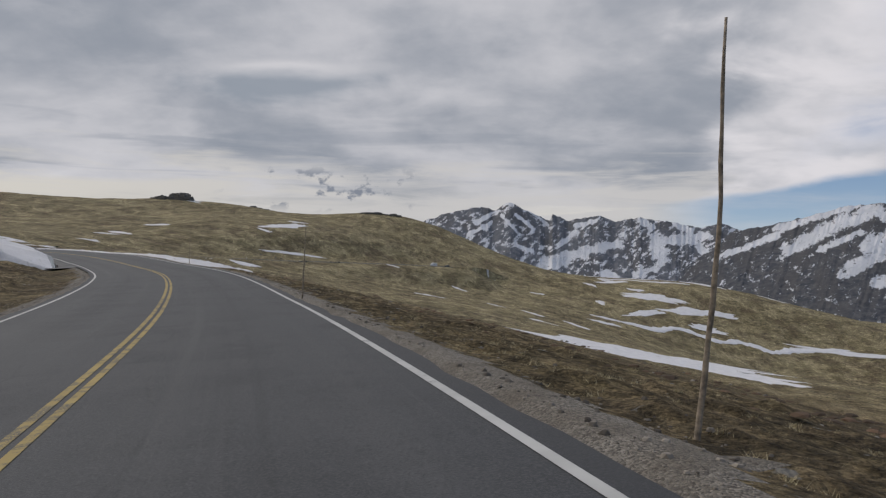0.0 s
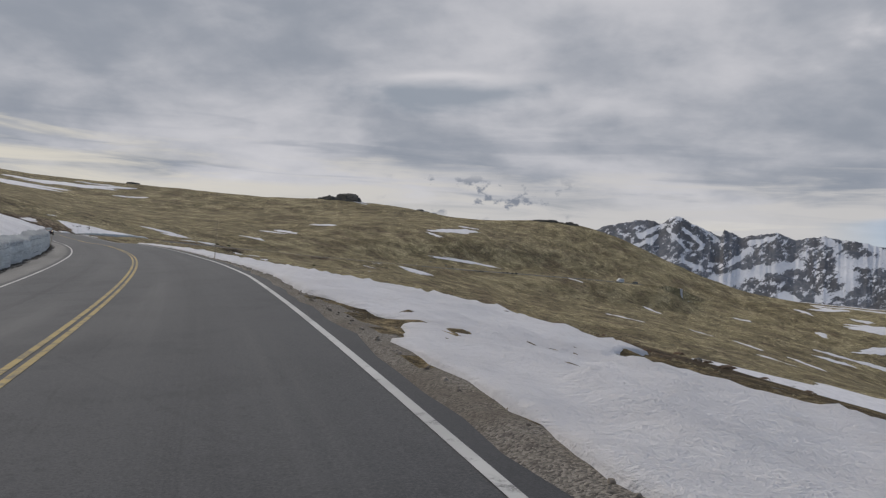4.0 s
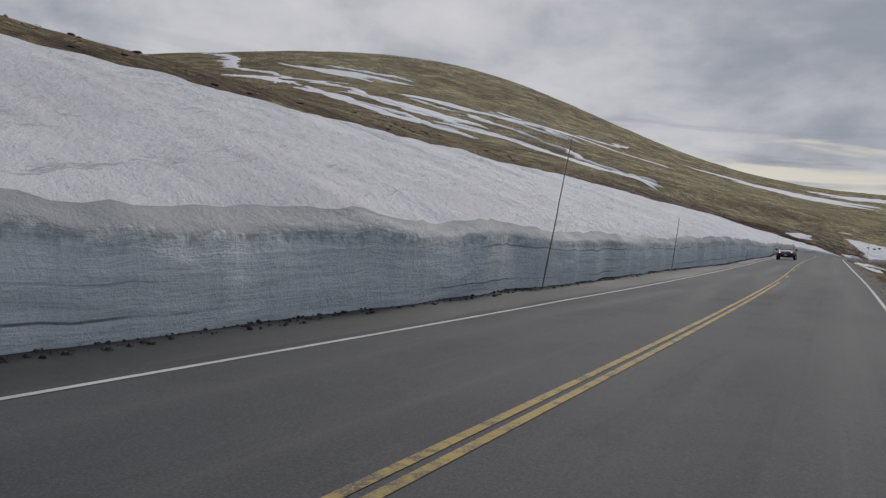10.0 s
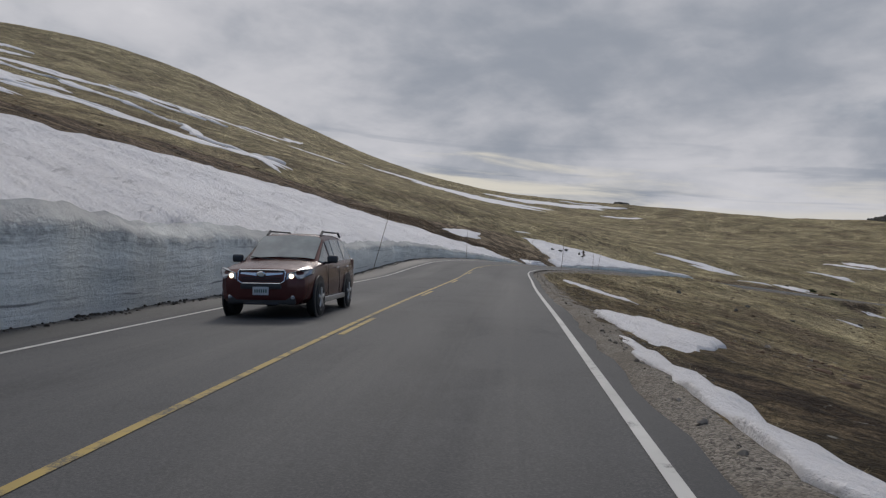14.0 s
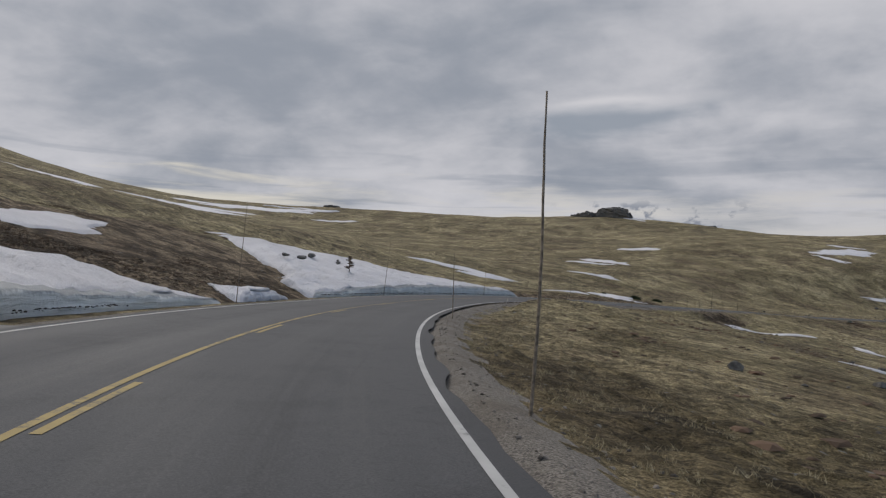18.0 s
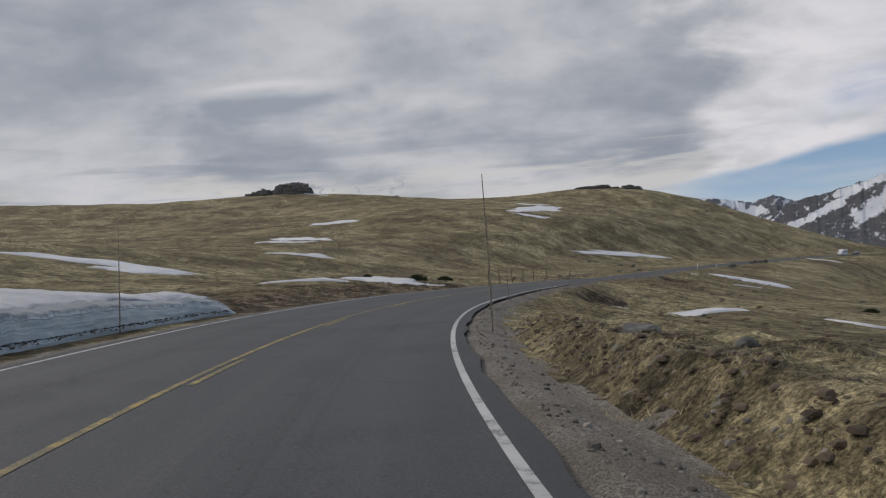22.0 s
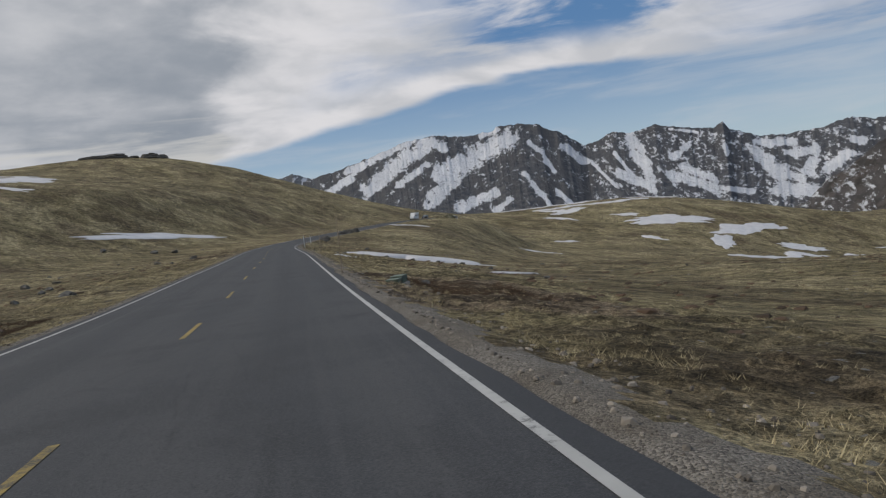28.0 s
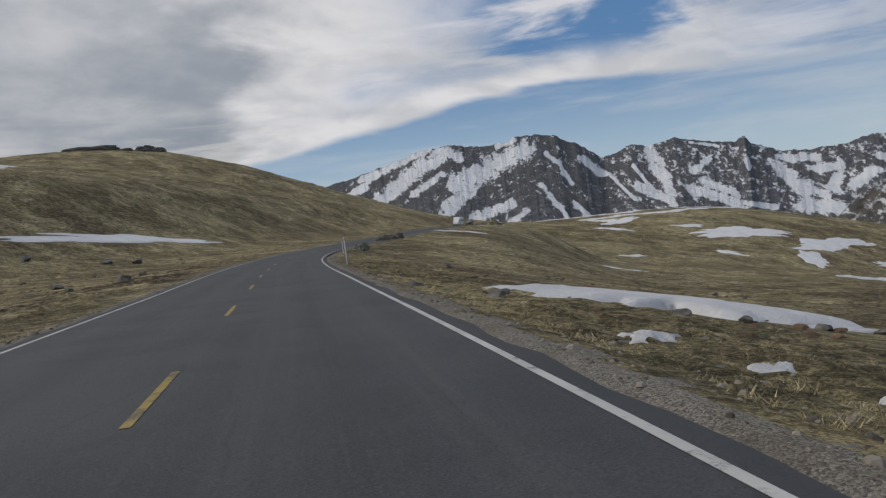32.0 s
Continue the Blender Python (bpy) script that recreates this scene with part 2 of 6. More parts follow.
SNOW_PLAIN = [(-240.9, 429.3, 23.7, 5.3, 33), (-117.8, 643.2, 43.3, 4.9, 35), (-164.9, 382.5, 5.0, 2.0, -74), (-127.4, 636.0, 47.9, 3.4, 39), (-125.2, 491.9, 6.5, 1.5, 5), (-176.6, 387.6, 12, 3.4, 10), (-200.6, 397.2, 7.6, 7.0, 30), (-196.3, 396.8, 3.6, 0.8, 48), (-207.5, 391.6, 7.5, 3.4, 20), (-212, 297, 14, 3.6, 112), (-143.8, 484.9, 2.4, 0.9, 28), (-145.2, 481.8, 1.4, 0.5, 30), (-146.2, 479.6, 1.0, 0.6, 40), (-145.3, 479.9, 0.9, 0.4, 20), (-123.5, 492.2, 5.5, 0.8, -8)]
# long thin snow streaks on the western hill: from, to, width, seed
SNOW_STREAKS = [(-395, 240, -330, 262, 10, 13), (-842, 224, -640, 259, 18, 1), (-640, 258, -425, 258, 13, 2), (-455, 288, -368, 316, 8, 3), (-368, 316, -276, 306, 5, 4), (-739, 315, -696, 378, 12, 5), (-470, 312, -414, 358, 8, 6), (-480, 345, -415, 368, 6, 7), (-425, 262, -330, 289, 7, 8), (-575, 464, -609, 536, 12, 9), (-540, 757, -482, 773, 8, 11), (120, 640, 340, 655, 14, 12), (160, 816, 250, 796, 8, 14)]
SNOW_EAST = [(118, 338, 72, 30, -40), (340, 648, 110, 9, -12), (-142.2, 461.6, 6.7, 1.2, 23), (144.9, 773.6, 20.7, 6.2, -65), (215, 842, 95, 26, -3), (265, 820, 60, 22, -38), (330, 790, 26, 7, -30), (-119.6, 643.3, 40.5, 3.2, 33), (-154.6, 673.6, 15.5, 6.2, -35), (196.6, 735.1, 61.0, 19.2, -17), (140.8, 699.4, 17.1, 6.8, -84), (38.4, 567.7, 18.7, 7.5, -52), (-133.3, 430.1, 3.7, 1.5, -54), (65.1, 562.4, 23.2, 9.3, -56), (13.6, 642.0, 14.0, 5.6, -39), (169.5, 799.9, 21.9, 8.8, -62)]

# ---- world and light ----
world = bpy.data.worlds.new("sky")
scene.world = world
world.use_nodes = True


class Nodes:
    """Short hand for building a node tree."""

    def __init__(self, tree):
        self.tree = tree

    def add(self, kind, **values):
        n = self.tree.nodes.new(kind)
        for key, value in values.items():
            if key in n.inputs:
                n.inputs[key].default_value = value
        return n

    def link(self, a, b):
        self.tree.links.new(a, b)

    def put(self, socket, value):
        if isinstance(value, bpy.types.NodeSocket):
            self.tree.links.new(value, socket)
        else:
            socket.default_value = value

    def math(self, op, a, b=0.0, c=0.0, clamp=False):
        n = self.tree.nodes.new("ShaderNodeMath")
        n.operation, n.use_clamp = op, clamp
        for i, v in enumerate((a, b, c)):
            self.put(n.inputs[i], v)
        return n.outputs[0]

    def noise(self, vector, scale, detail=6.0, rough=0.55, distort=0.0):
        n = self.tree.nodes.new("ShaderNodeTexNoise")
        self.put(n.inputs["Vector"], vector)
        n.inputs["Scale"].default_value, n.inputs["Detail"].default_value = scale, detail
        n.inputs["Roughness"].default_value, n.inputs["Distortion"].default_value = rough, distort
        return n.outputs["Fac"]

    def ramp(self, value, low, high, a=0.0, b=1.0):
        n = self.tree.nodes.new("ShaderNodeMapRange")
        n.interpolation_type = "SMOOTHSTEP"
        self.put(n.inputs["Value"], value)
        for key, v in (("From Min", low), ("From Max", high), ("To Min", a), ("To Max", b)):
            n.inputs[key].default_value = v
        return n.outputs["Result"]

    def mix(self, fac, a, b, kind="MIX"):
        n = self.tree.nodes.new("ShaderNodeMix")
        n.data_type, n.blend_type = "RGBA", kind
        self.put(n.inputs[0], fac)
        for socket, v in ((n.inputs[6], a), (n.inputs[7], b)):
            self.put(socket, v if isinstance(v, bpy.types.NodeSocket) else (*v, 1.0)[:4])
        return n.outputs[2]

    def scaled(self, vector, size):
        n = self.tree.nodes.new("ShaderNodeMapping")
        self.put(n.inputs["Vector"], vector)
        n.inputs["Scale"].default_value = size
        return n.outputs["Vector"]

    def split(self, vector):
        n = self.tree.nodes.new("ShaderNodeSeparateXYZ")
        self.put(n.inputs[0], vector)
        return n.outputs


def build_sky():
    g = Nodes(world.node_tree)
    back = world.node_tree.nodes["Background"]
    sky = g.tree.nodes.new("ShaderNodeTexSky")
    sky.sky_type, sky.sun_disc = "NISHITA", False
    sky.sun_elevation, sky.sun_rotation = radians(SUN_ELEVATION), radians(-SUN_AZIMUTH)
    sky.altitude, sky.dust_density = 3600, 0.4
    way = g.tree.nodes.new("ShaderNodeTexCoord").outputs["Generated"]
    x, y, z = g.split(way)
    bearing = g.math("MULTIPLY", g.math("ARCTAN2", x, y), 57.2958)
    rise = g.math("MULTIPLY", g.math("ARCSINE", z), 57.2958)
    flat = g.math("DIVIDE", 1.0, g.math("ADD", g.math("MAXIMUM", z, 0.0), 0.30))
    comb = g.tree.nodes.new("ShaderNodeCombineXYZ")
    g.put(comb.inputs[0], g.math("MULTIPLY", x, flat))
    g.put(comb.inputs[1], g.math("MULTIPLY", y, flat))
    sheet = comb.outputs[0]
    big = g.noise(sheet, 1.05, 4, 0.46, 0.15)
    mid = g.noise(g.scaled(sheet, (0.9, 1.15, 1)), 2.8, 5, 0.52, 0.25)
    fine = g.noise(g.scaled(sheet, (1.2, 1.0, 1)), 8.0, 6, 0.58, 0.2)
    body = g.math("ADD", g.math("MULTIPLY", big, 0.54), g.math("ADD", g.math("MULTIPLY", mid, 0.36), g.math("MULTIPLY", fine, 0.10)))
    # grey cloud deck: dark bellies, paler gaps, brighter overhead
    deck = g.mix(g.ramp(body, 0.38, 0.60), (0.285, 0.315, 0.362), (0.555, 0.562, 0.59))
    deck = g.mix(g.ramp(body, 0.58, 0.68, 0, 0.8), deck, (0.68, 0.68, 0.70))
    deck = g.mix(g.ramp(z, 0.36, 0.8), deck, OVERHEAD)
    # long flat bars of darker cloud low down
    bars = g.noise(g.scaled(way, (2.2, 2.2, 24)), 1.6, 5, 0.5, 0.7)
    deck = g.mix(g.math("MULTIPLY", g.ramp(bars, 0.50, 0.64), g.ramp(rise, 3.5, 13.0, 0.75, 0.0)), deck, (0.235, 0.270, 0.325))
    # one lens cloud with a pale crown
    lens_x = g.math("MULTIPLY", g.math("ADD", bearing, 12.2), 0.15)
    lens_y = g.math("MULTIPLY", g.math("SUBTRACT", rise, 12.4), 0.60)
    shape = g.math("SQRT", g.math("ADD", g.math("MULTIPLY", lens_x, lens_x), g.math("MULTIPLY", lens_y, lens_y)))
    shape = g.math("ADD", shape, g.math("MULTIPLY", g.math("SUBTRACT", mid, 0.5), 2.4))
    lens = g.mix(g.ramp(g.math("ADD", lens_y, g.math("MULTIPLY", mid, 1.6)), 0.75, 1.5), (0.27, 0.31, 0.362), (0.62, 0.62, 0.64))
    deck = g.mix(g.ramp(shape, 1.20, 0.60, 0, 0.88), deck, lens)
    # the deck thins to a warm pale band over the far ridges
    torn = g.noise(g.scaled(way, (3.0, 3.0, 30)), 1.7, 7, 0.58, 0.6)
    low = g.ramp(g.math("ADD", rise, g.math("MULTIPLY", g.math("SUBTRACT", torn, 0.5), 13.0)), 7.5, 3.5)
    warm = g.mix(g.ramp(bearing, -60, 5), (0.70, 0.665, 0.56), (0.56, 0.555, 0.545))
    warm = g.mix(g.ramp(torn, 0.55, 0.7), warm, (0.78, 0.74, 0.62))
    deck = g.mix(g.math("MULTIPLY", low, 0.9), deck, warm)
    # small dark puffs under the deck
    puff = g.noise(g.scaled(way, (26, 26, 40)), 1.0, 6, 0.6)
    window = g.math("MULTIPLY", g.math("MULTIPLY", g.ramp(bearing, -17, -13), g.ramp(bearing, -1, -4)), g.math("MULTIPLY", g.ramp(rise, 3.0, 4.2), g.ramp(rise, 6.8, 5.6)))
    deck = g.mix(g.math("MULTIPLY", window, g.ramp(puff, 0.56, 0.64)), deck, (0.22, 0.245, 0.29))
    # the bright torn rim of the deck, then blue with wisps
    ragged = g.math("SUBTRACT", body, 0.5)
    rim = g.ramp(g.math("ADD", bearing, g.math("MULTIPLY", ragged, 60.0)), 14.0, 22.0)
    white = g.mix(g.ramp(mid, 0.40, 0.62), (0.52, 0.53, 0.56), (0.70, 0.69, 0.71))
    cover = g.mix(rim, deck, white)
    line = g.math("SUBTRACT", g.ramp(bearing, 14, 42, 4.0, 7.4), g.ramp(bearing, 44, 62, 0.0, 0.9))
    line = g.math("ADD", line, g.math("MULTIPLY", g.math("SUBTRACT", mid, 0.5), 2.0))
    gap = g.math("SUBTRACT", rise, line)
    under = g.math("MULTIPLY", g.ramp(gap, 0.35, -0.25), g.ramp(bearing, 13, 21))
    haze = g.ramp(g.noise(g.scaled(way, (3, 3, 22)), 1.3, 6, 0.55, 0.4), 0.42, 0.75, 0, 0.55)
    wisp = g.noise(g.scaled(way, (2.0, 2.0, 11)), 2.0, 7, 0.56, 0.35)
    above = g.math("MULTIPLY", g.ramp(g.math("ADD", bearing, g.math("MULTIPLY", ragged, 50.0)), 24, 40), g.ramp(gap, 0.9, 2.8))
    above = g.math("MULTIPLY", above, g.ramp(wisp, 0.60, 0.42, 0.12, 1.0))
    far_right = g.math("MULTIPLY", g.ramp(bearing, 48, 62), g.ramp(wisp, 0.68, 0.45, 0.4, 1.0))
    blue = g.mix(g.ramp(rise, 0.0, 11.0), (0.33, 0.43, 0.53), (0.085, 0.20, 0.40))
    sky_blue = g.mix(0.8, g.mix(1.0, sky.outputs[0], (0.10, 0.10, 0.10), "MULTIPLY"), blue)
    cover = g.mix(g.math("MAXIMUM", above, far_right), cover, sky_blue)
    colour = g.mix(under, cover, g.mix(haze, sky_blue, (0.52, 0.55, 0.59)))
    below = g.ramp(z, -0.06, 0.0, 1.0, 0.0)
    colour = g.mix(below, colour, (0.30, 0.31, 0.30))
    g.link(colour, back.inputs["Color"])
    back.inputs["Strength"].default_value = SKY_STRENGTH


SUN_ELEVATION, SUN_AZIMUTH, SKY_STRENGTH = 38.0, 50.0, 1.0
OVERHEAD = (0.92, 0.93, 0.96)
build_sky()
sun = new("sun", bpy.data.lights.new("sun", "SUN"))
sun.data.energy, sun.data.angle, sun.data.color = 1.2, radians(14), (1.0, 0.95, 0.88)
sun.matrix_world = look((0, 0, 200), (
    200 * math.sin(radians(SUN_AZIMUTH)) * math.cos(radians(SUN_ELEVATION)),
    -200 * math.cos(radians(SUN_AZIMUTH)) * math.cos(radians(SUN_ELEVATION)),
    200 - 200 * math.sin(radians(SUN_ELEVATION))))


# ---- materials ----
def material(name, rough=0.8, metal=0.0, spec=0.4):
    m = bpy.data.materials.new(name)
    m.use_nodes = True
    g = Nodes(m.node_tree)
    bsdf = m.node_tree.nodes["Principled BSDF"]
    bsdf.inputs["Roughness"].default_value, bsdf.inputs["Metallic"].default_value = rough, metal
    bsdf.inputs["Specular IOR Level"].default_value = spec
    return m, g, bsdf


def place(g):
    return g.tree.nodes.new("ShaderNodeNewGeometry").outputs["Position"]


def relief(g, bsdf, height, strength, distance):
    b = g.tree.nodes.new("ShaderNodeBump")
    b.inputs["Strength"].default_value, b.inputs["Distance"].default_value = strength, distance
    g.link(height, b.inputs["Height"])
    g.link(b.outputs[0], bsdf.inputs["Normal"])


def simple(name, colour, rough=0.7, metal=0.0, grain=30.0, vary=0.25, bump=0.0):
    m, g, bsdf = material(name, rough, metal)
    p = g.tree.nodes.new("ShaderNodeTexCoord").outputs["Object"]
    n = g.noise(p, grain, 5)
    dark = [c * (1 - vary) for c in colour]
    light = [min(1, c * (1 + vary)) for c in colour]
    g.link(g.mix(g.ramp(n, 0.3, 0.7), dark, light), bsdf.inputs["Base Color"])
    if bump:
        relief(g, bsdf, n, bump, 0.02)
    return m


def tundra_material():
    """Alpine turf: olive and straw sedge, dark cushions, brown heath, bare grit between."""
    m, g, bsdf = material("tundra", 0.95, 0, 0.12)
    p = place(g)
    large = g.noise(p, 0.016, 5, 0.6)
    mid = g.noise(p, 0.060, 6, 0.62, 0.3)
    heath = g.noise(p, 0.042, 7, 0.64, 0.5)
    terrace = g.noise(g.scaled(p, (0.10, 0.05, 0.10)), 1.0, 8, 0.64, 0.2)
    mottle = g.noise(p, 0.30, 6, 0.66)
    clump = g.noise(p, 1.2, 6, 0.70)
    fine = g.noise(p, 4.6, 6, 0.74)
    grain = g.noise(p, 21.0, 4, 0.75)
    brown = g.tree.nodes.new("ShaderNodeAttribute")
    brown.attribute_name = "heath"
    c = g.mix(g.ramp(large, 0.40, 0.60), (0.128, 0.105, 0.056), (0.182, 0.152, 0.084))
    c = g.mix(g.ramp(mid, 0.51, 0.38, 0, 0.60), c, (0.265, 0.222, 0.130))
    c = g.mix(g.ramp(mid, 0.50, 0.63, 0, 0.60), c, (0.092, 0.072, 0.043))
    c = g.mix(g.ramp(terrace, 0.52, 0.60, 0, 0.45), c, (0.275, 0.232, 0.140))
    c = g.mix(g.ramp(terrace, 0.48, 0.40, 0, 0.50), c, (0.088, 0.069, 0.042))
    c = g.mix(g.ramp(heath, 0.53, 0.62, 0, 0.60), c, (0.092, 0.068, 0.044))
    # dark rubble and cushions, thick in some places and sparse in others
    thick = g.ramp(g.noise(p, 0.024, 4, 0.6), 0.44, 0.60)
    spots = g.math("MULTIPLY", thick, g.ramp(g.noise(p, 0.42, 5, 0.62), 0.54, 0.60, 0, 0.70))
    c = g.mix(spots, c, (0.048, 0.040, 0.029))
    # brown heath and dead stalks
    low = g.mix(g.ramp(mottle, 0.42, 0.58), (0.128, 0.098, 0.066), (0.058, 0.041, 0.027))
    patchy = g.math("ADD", brown.outputs["Fac"], g.math("MULTIPLY", g.math("SUBTRACT", mid, 0.5), 1.6))
    c = g.mix(g.math("MULTIPLY", g.ramp(patchy, 0.30, 0.62), 0.9), c, low)
    # tufts and stalks: lighter and darker at three smaller scales
    c = g.mix(1.0, c, g.ramp(mottle, 0.36, 0.64, 1.28, 0.74), "MULTIPLY")
    c = g.mix(1.0, c, g.ramp(clump, 0.36, 0.64, 1.36, 0.66), "MULTIPLY")
    c = g.mix(1.0, c, g.ramp(fine, 0.36, 0.64, 1.52, 0.56), "MULTIPLY")
    c = g.mix(1.0, c, g.ramp(grain, 0.36, 0.64, 1.60, 0.55), "MULTIPLY")
    # drier, paler grass on the open ground farther along
    dry = g.ramp(g.math("ADD", g.split(p)[1], g.math("MULTIPLY", g.math("SUBTRACT", large, 0.5), 160.0)), 235, 330)
    c = g.mix(1.0, c, g.mix(dry, (0.82, 0.755, 0.73), (1.12, 1.11, 1.09)), "MULTIPLY")
    # pale stones and lichen
    c = g.mix(g.ramp(g.noise(p, 2.6, 3, 0.5), 0.69, 0.72, 0, 0.8), c, (0.270, 0.262, 0.238))
    g.link(c, bsdf.inputs["Base Color"])
    h = g.math("ADD", g.math("ADD", g.math("MULTIPLY", clump, 1.0), g.math("MULTIPLY", mottle, 1.8)), g.math("ADD", g.math("MULTIPLY", fine, 0.5), g.math("MULTIPLY", grain, 0.2)))
    relief(g, bsdf, h, 0.9, 0.45)
    return m


def gravel_material():
    m, g, bsdf = material("gravel", 0.95, 0, 0.2)
    p = place(g)
    v = g.tree.nodes.new("ShaderNodeTexVoronoi")
    g.link(p, v.inputs["Vector"])
    v.inputs["Scale"].default_value = 52
    big = g.noise(p, 0.7, 5, 0.6)
    fine = g.noise(p, 24, 4, 0.7)
    c = g.mix(g.split(v.outputs["Color"])[0], (0.072, 0.063, 0.053), (0.285, 0.255, 0.212))
    c = g.mix(g.ramp(big, 0.42, 0.66, 0, 0.6), c, (0.110, 0.090, 0.066))
    c = g.mix(g.ramp(fine, 0.5, 0.7, 0, 0.5), c, (0.06, 0.05, 0.042))
    g.link(c, bsdf.inputs["Base Color"])
    h = g.math("SUBTRACT", fine, v.outputs["Distance"])
    relief(g, bsdf, h, 0.7, 0.02)
    return m


def asphalt_material(name="asphalt", damp=0.0):
    m, g, bsdf = material(name, 0.85, 0, 0.35)
    uv = g.tree.nodes.new("ShaderNodeUVMap").outputs[0]
    p = place(g)
    u, v, _ = g.split(uv)
    patch = g.noise(g.scaled(uv, (0.55, 0.06, 1)), 1.0, 6, 0.62, 0.6)
    blotch = g.noise(p, 0.45, 6, 0.62, 0.4)
    grain = g.noise(p, 45, 4, 0.8)
    fine = g.noise(p, 7, 6, 0.70)
    along = g.noise(g.scaled(uv, (4.5, 0.035, 1)), 1.0, 6, 0.68)
    c = g.mix(g.ramp(patch, 0.36, 0.64), (0.0385, 0.0398, 0.0428), (0.0640, 0.0636, 0.0650))
    c = g.mix(g.ramp(blotch, 0.46, 0.62, 0, 0.5), c, (0.030, 0.0305, 0.0325))
    # wheel tracks polished paler, drip line between them darker, long streaks of both
    lane = g.math("ABSOLUTE", g.math("SUBTRACT", g.math("ABSOLUTE", u), 1.85))
    track = g.ramp(g.math("ABSOLUTE", g.math("SUBTRACT", lane, 0.82)), 0.0, 0.50, 0.55, 0.0)
    c = g.mix(g.math("MULTIPLY", track, g.ramp(along, 0.30, 0.66)), c, (0.068, 0.067, 0.067))
    drip = g.ramp(lane, 0.0, 0.45, 0.55, 0.0)
    c = g.mix(g.math("MULTIPLY", drip, g.ramp(along, 0.40, 0.62)), c, (0.025, 0.0255, 0.027))
    c = g.mix(g.ramp(along, 0.56, 0.66, 0, 0.38), c, (0.066, 0.065, 0.066))
    c = g.mix(g.ramp(grain, 0.50, 0.62, 0, 0.50), c, (0.095, 0.092, 0.089))
    c = g.mix(g.ramp(grain, 0.48, 0.38, 0, 0.5), c, (0.017, 0.017, 0.018))
    c = g.mix(g.ramp(fine, 0.56, 0.70, 0, 0.45), c, (0.026, 0.026, 0.028))
    # hairline cracks: a wandering one along the lane and a net of faint ones
    wander = g.noise(g.scaled(uv, (0.0, 0.07, 1)), 1.0, 5, 0.6)
    seam = g.math("ABSOLUTE", g.math("SUBTRACT", u, g.math("ADD", 0.75, g.math("MULTIPLY", g.math("SUBTRACT", wander, 0.5), 2.4))))
    seam = g.math("MULTIPLY", g.ramp(seam, 0.03, 0.008), g.ramp(blotch, 0.44, 0.56, 0, 0.22))
    net = g.tree.nodes.new("ShaderNodeTexVoronoi")
    net.feature = "DISTANCE_TO_EDGE"
    g.link(g.scaled(uv, (0.30, 0.11, 1)), net.inputs["Vector"])
    net.inputs["Scale"].default_value = 1.0
    crack = g.math("MULTIPLY", g.ramp(net.outputs["Distance"], 0.010, 0.003), g.ramp(patch, 0.46, 0.60, 0, 0.16))
    c = g.mix(g.math("MAXIMUM", seam, crack), c, (0.016, 0.016, 0.017))
    # the outer rim is newer and darker, with grit washed onto it
    rim = g.ramp(g.math("ABSOLUTE", u), 3.60, 3.75, 0.0, 0.45)
    c = g.mix(rim, c, (0.030, 0.0305, 0.032))
    if damp:
        c = g.mix(g.ramp(fine, 0.40, 0.62, 0.35, damp), c, (0.022, 0.021, 0.020))
        c = g.mix(g.ramp(blotch, 0.56, 0.66, 0, 0.5), c, (0.060, 0.054, 0.047))
    g.link(c, bsdf.inputs["Base Color"])
    g.link(g.ramp(patch, 0.3, 0.7, 0.76 - 0.15 * damp, 0.88 - 0.15 * damp), bsdf.inputs["Roughness"])
    relief(g, bsdf, g.math("SUBTRACT", grain, g.math("MULTIPLY", g.math("MAXIMUM", seam, crack), 2.0)), 0.35, 0.01)
    return m


def paint_material(name, colour, low=0.46, high=0.62):
    """Road paint rubbed off by tyres and ploughs: thin all over, gone in stretches."""
    m, g, bsdf = material(name, 0.75, 0, 0.35)
    p = place(g)
    uv = g.tree.nodes.new("ShaderNodeUVMap").outputs[0]
    wear = g.noise(p, 3.0, 7, 0.72)
    stretch = g.noise(g.scaled(uv, (0.0, 0.09, 1)), 1.0, 4, 0.6)
    # the run through the bend is worn the most
    run = g.split(uv)[1]
    bend = g.math("MULTIPLY", g.ramp(run, 395, 430), g.ramp(run, 520, 490))
    grain = g.noise(p, 38, 4, 0.8)
    rub = g.math("ADD", wear, g.math("ADD", g.math("MULTIPLY", g.math("SUBTRACT", stretch, 0.5), 0.45), g.math("MULTIPLY", bend, 0.07)))
    worn = g.math("MULTIPLY", g.ramp(rub, low, high), g.ramp(grain, 0.34, 0.56))
    c = g.mix(g.ramp(g.noise(p, 1.1, 4), 0.3, 0.7), [k * 0.80 for k in colour], colour)
    g.link(g.mix(g.math("MULTIPLY", worn, 0.92), c, (0.052, 0.052, 0.053)), bsdf.inputs["Base Color"])
    return m


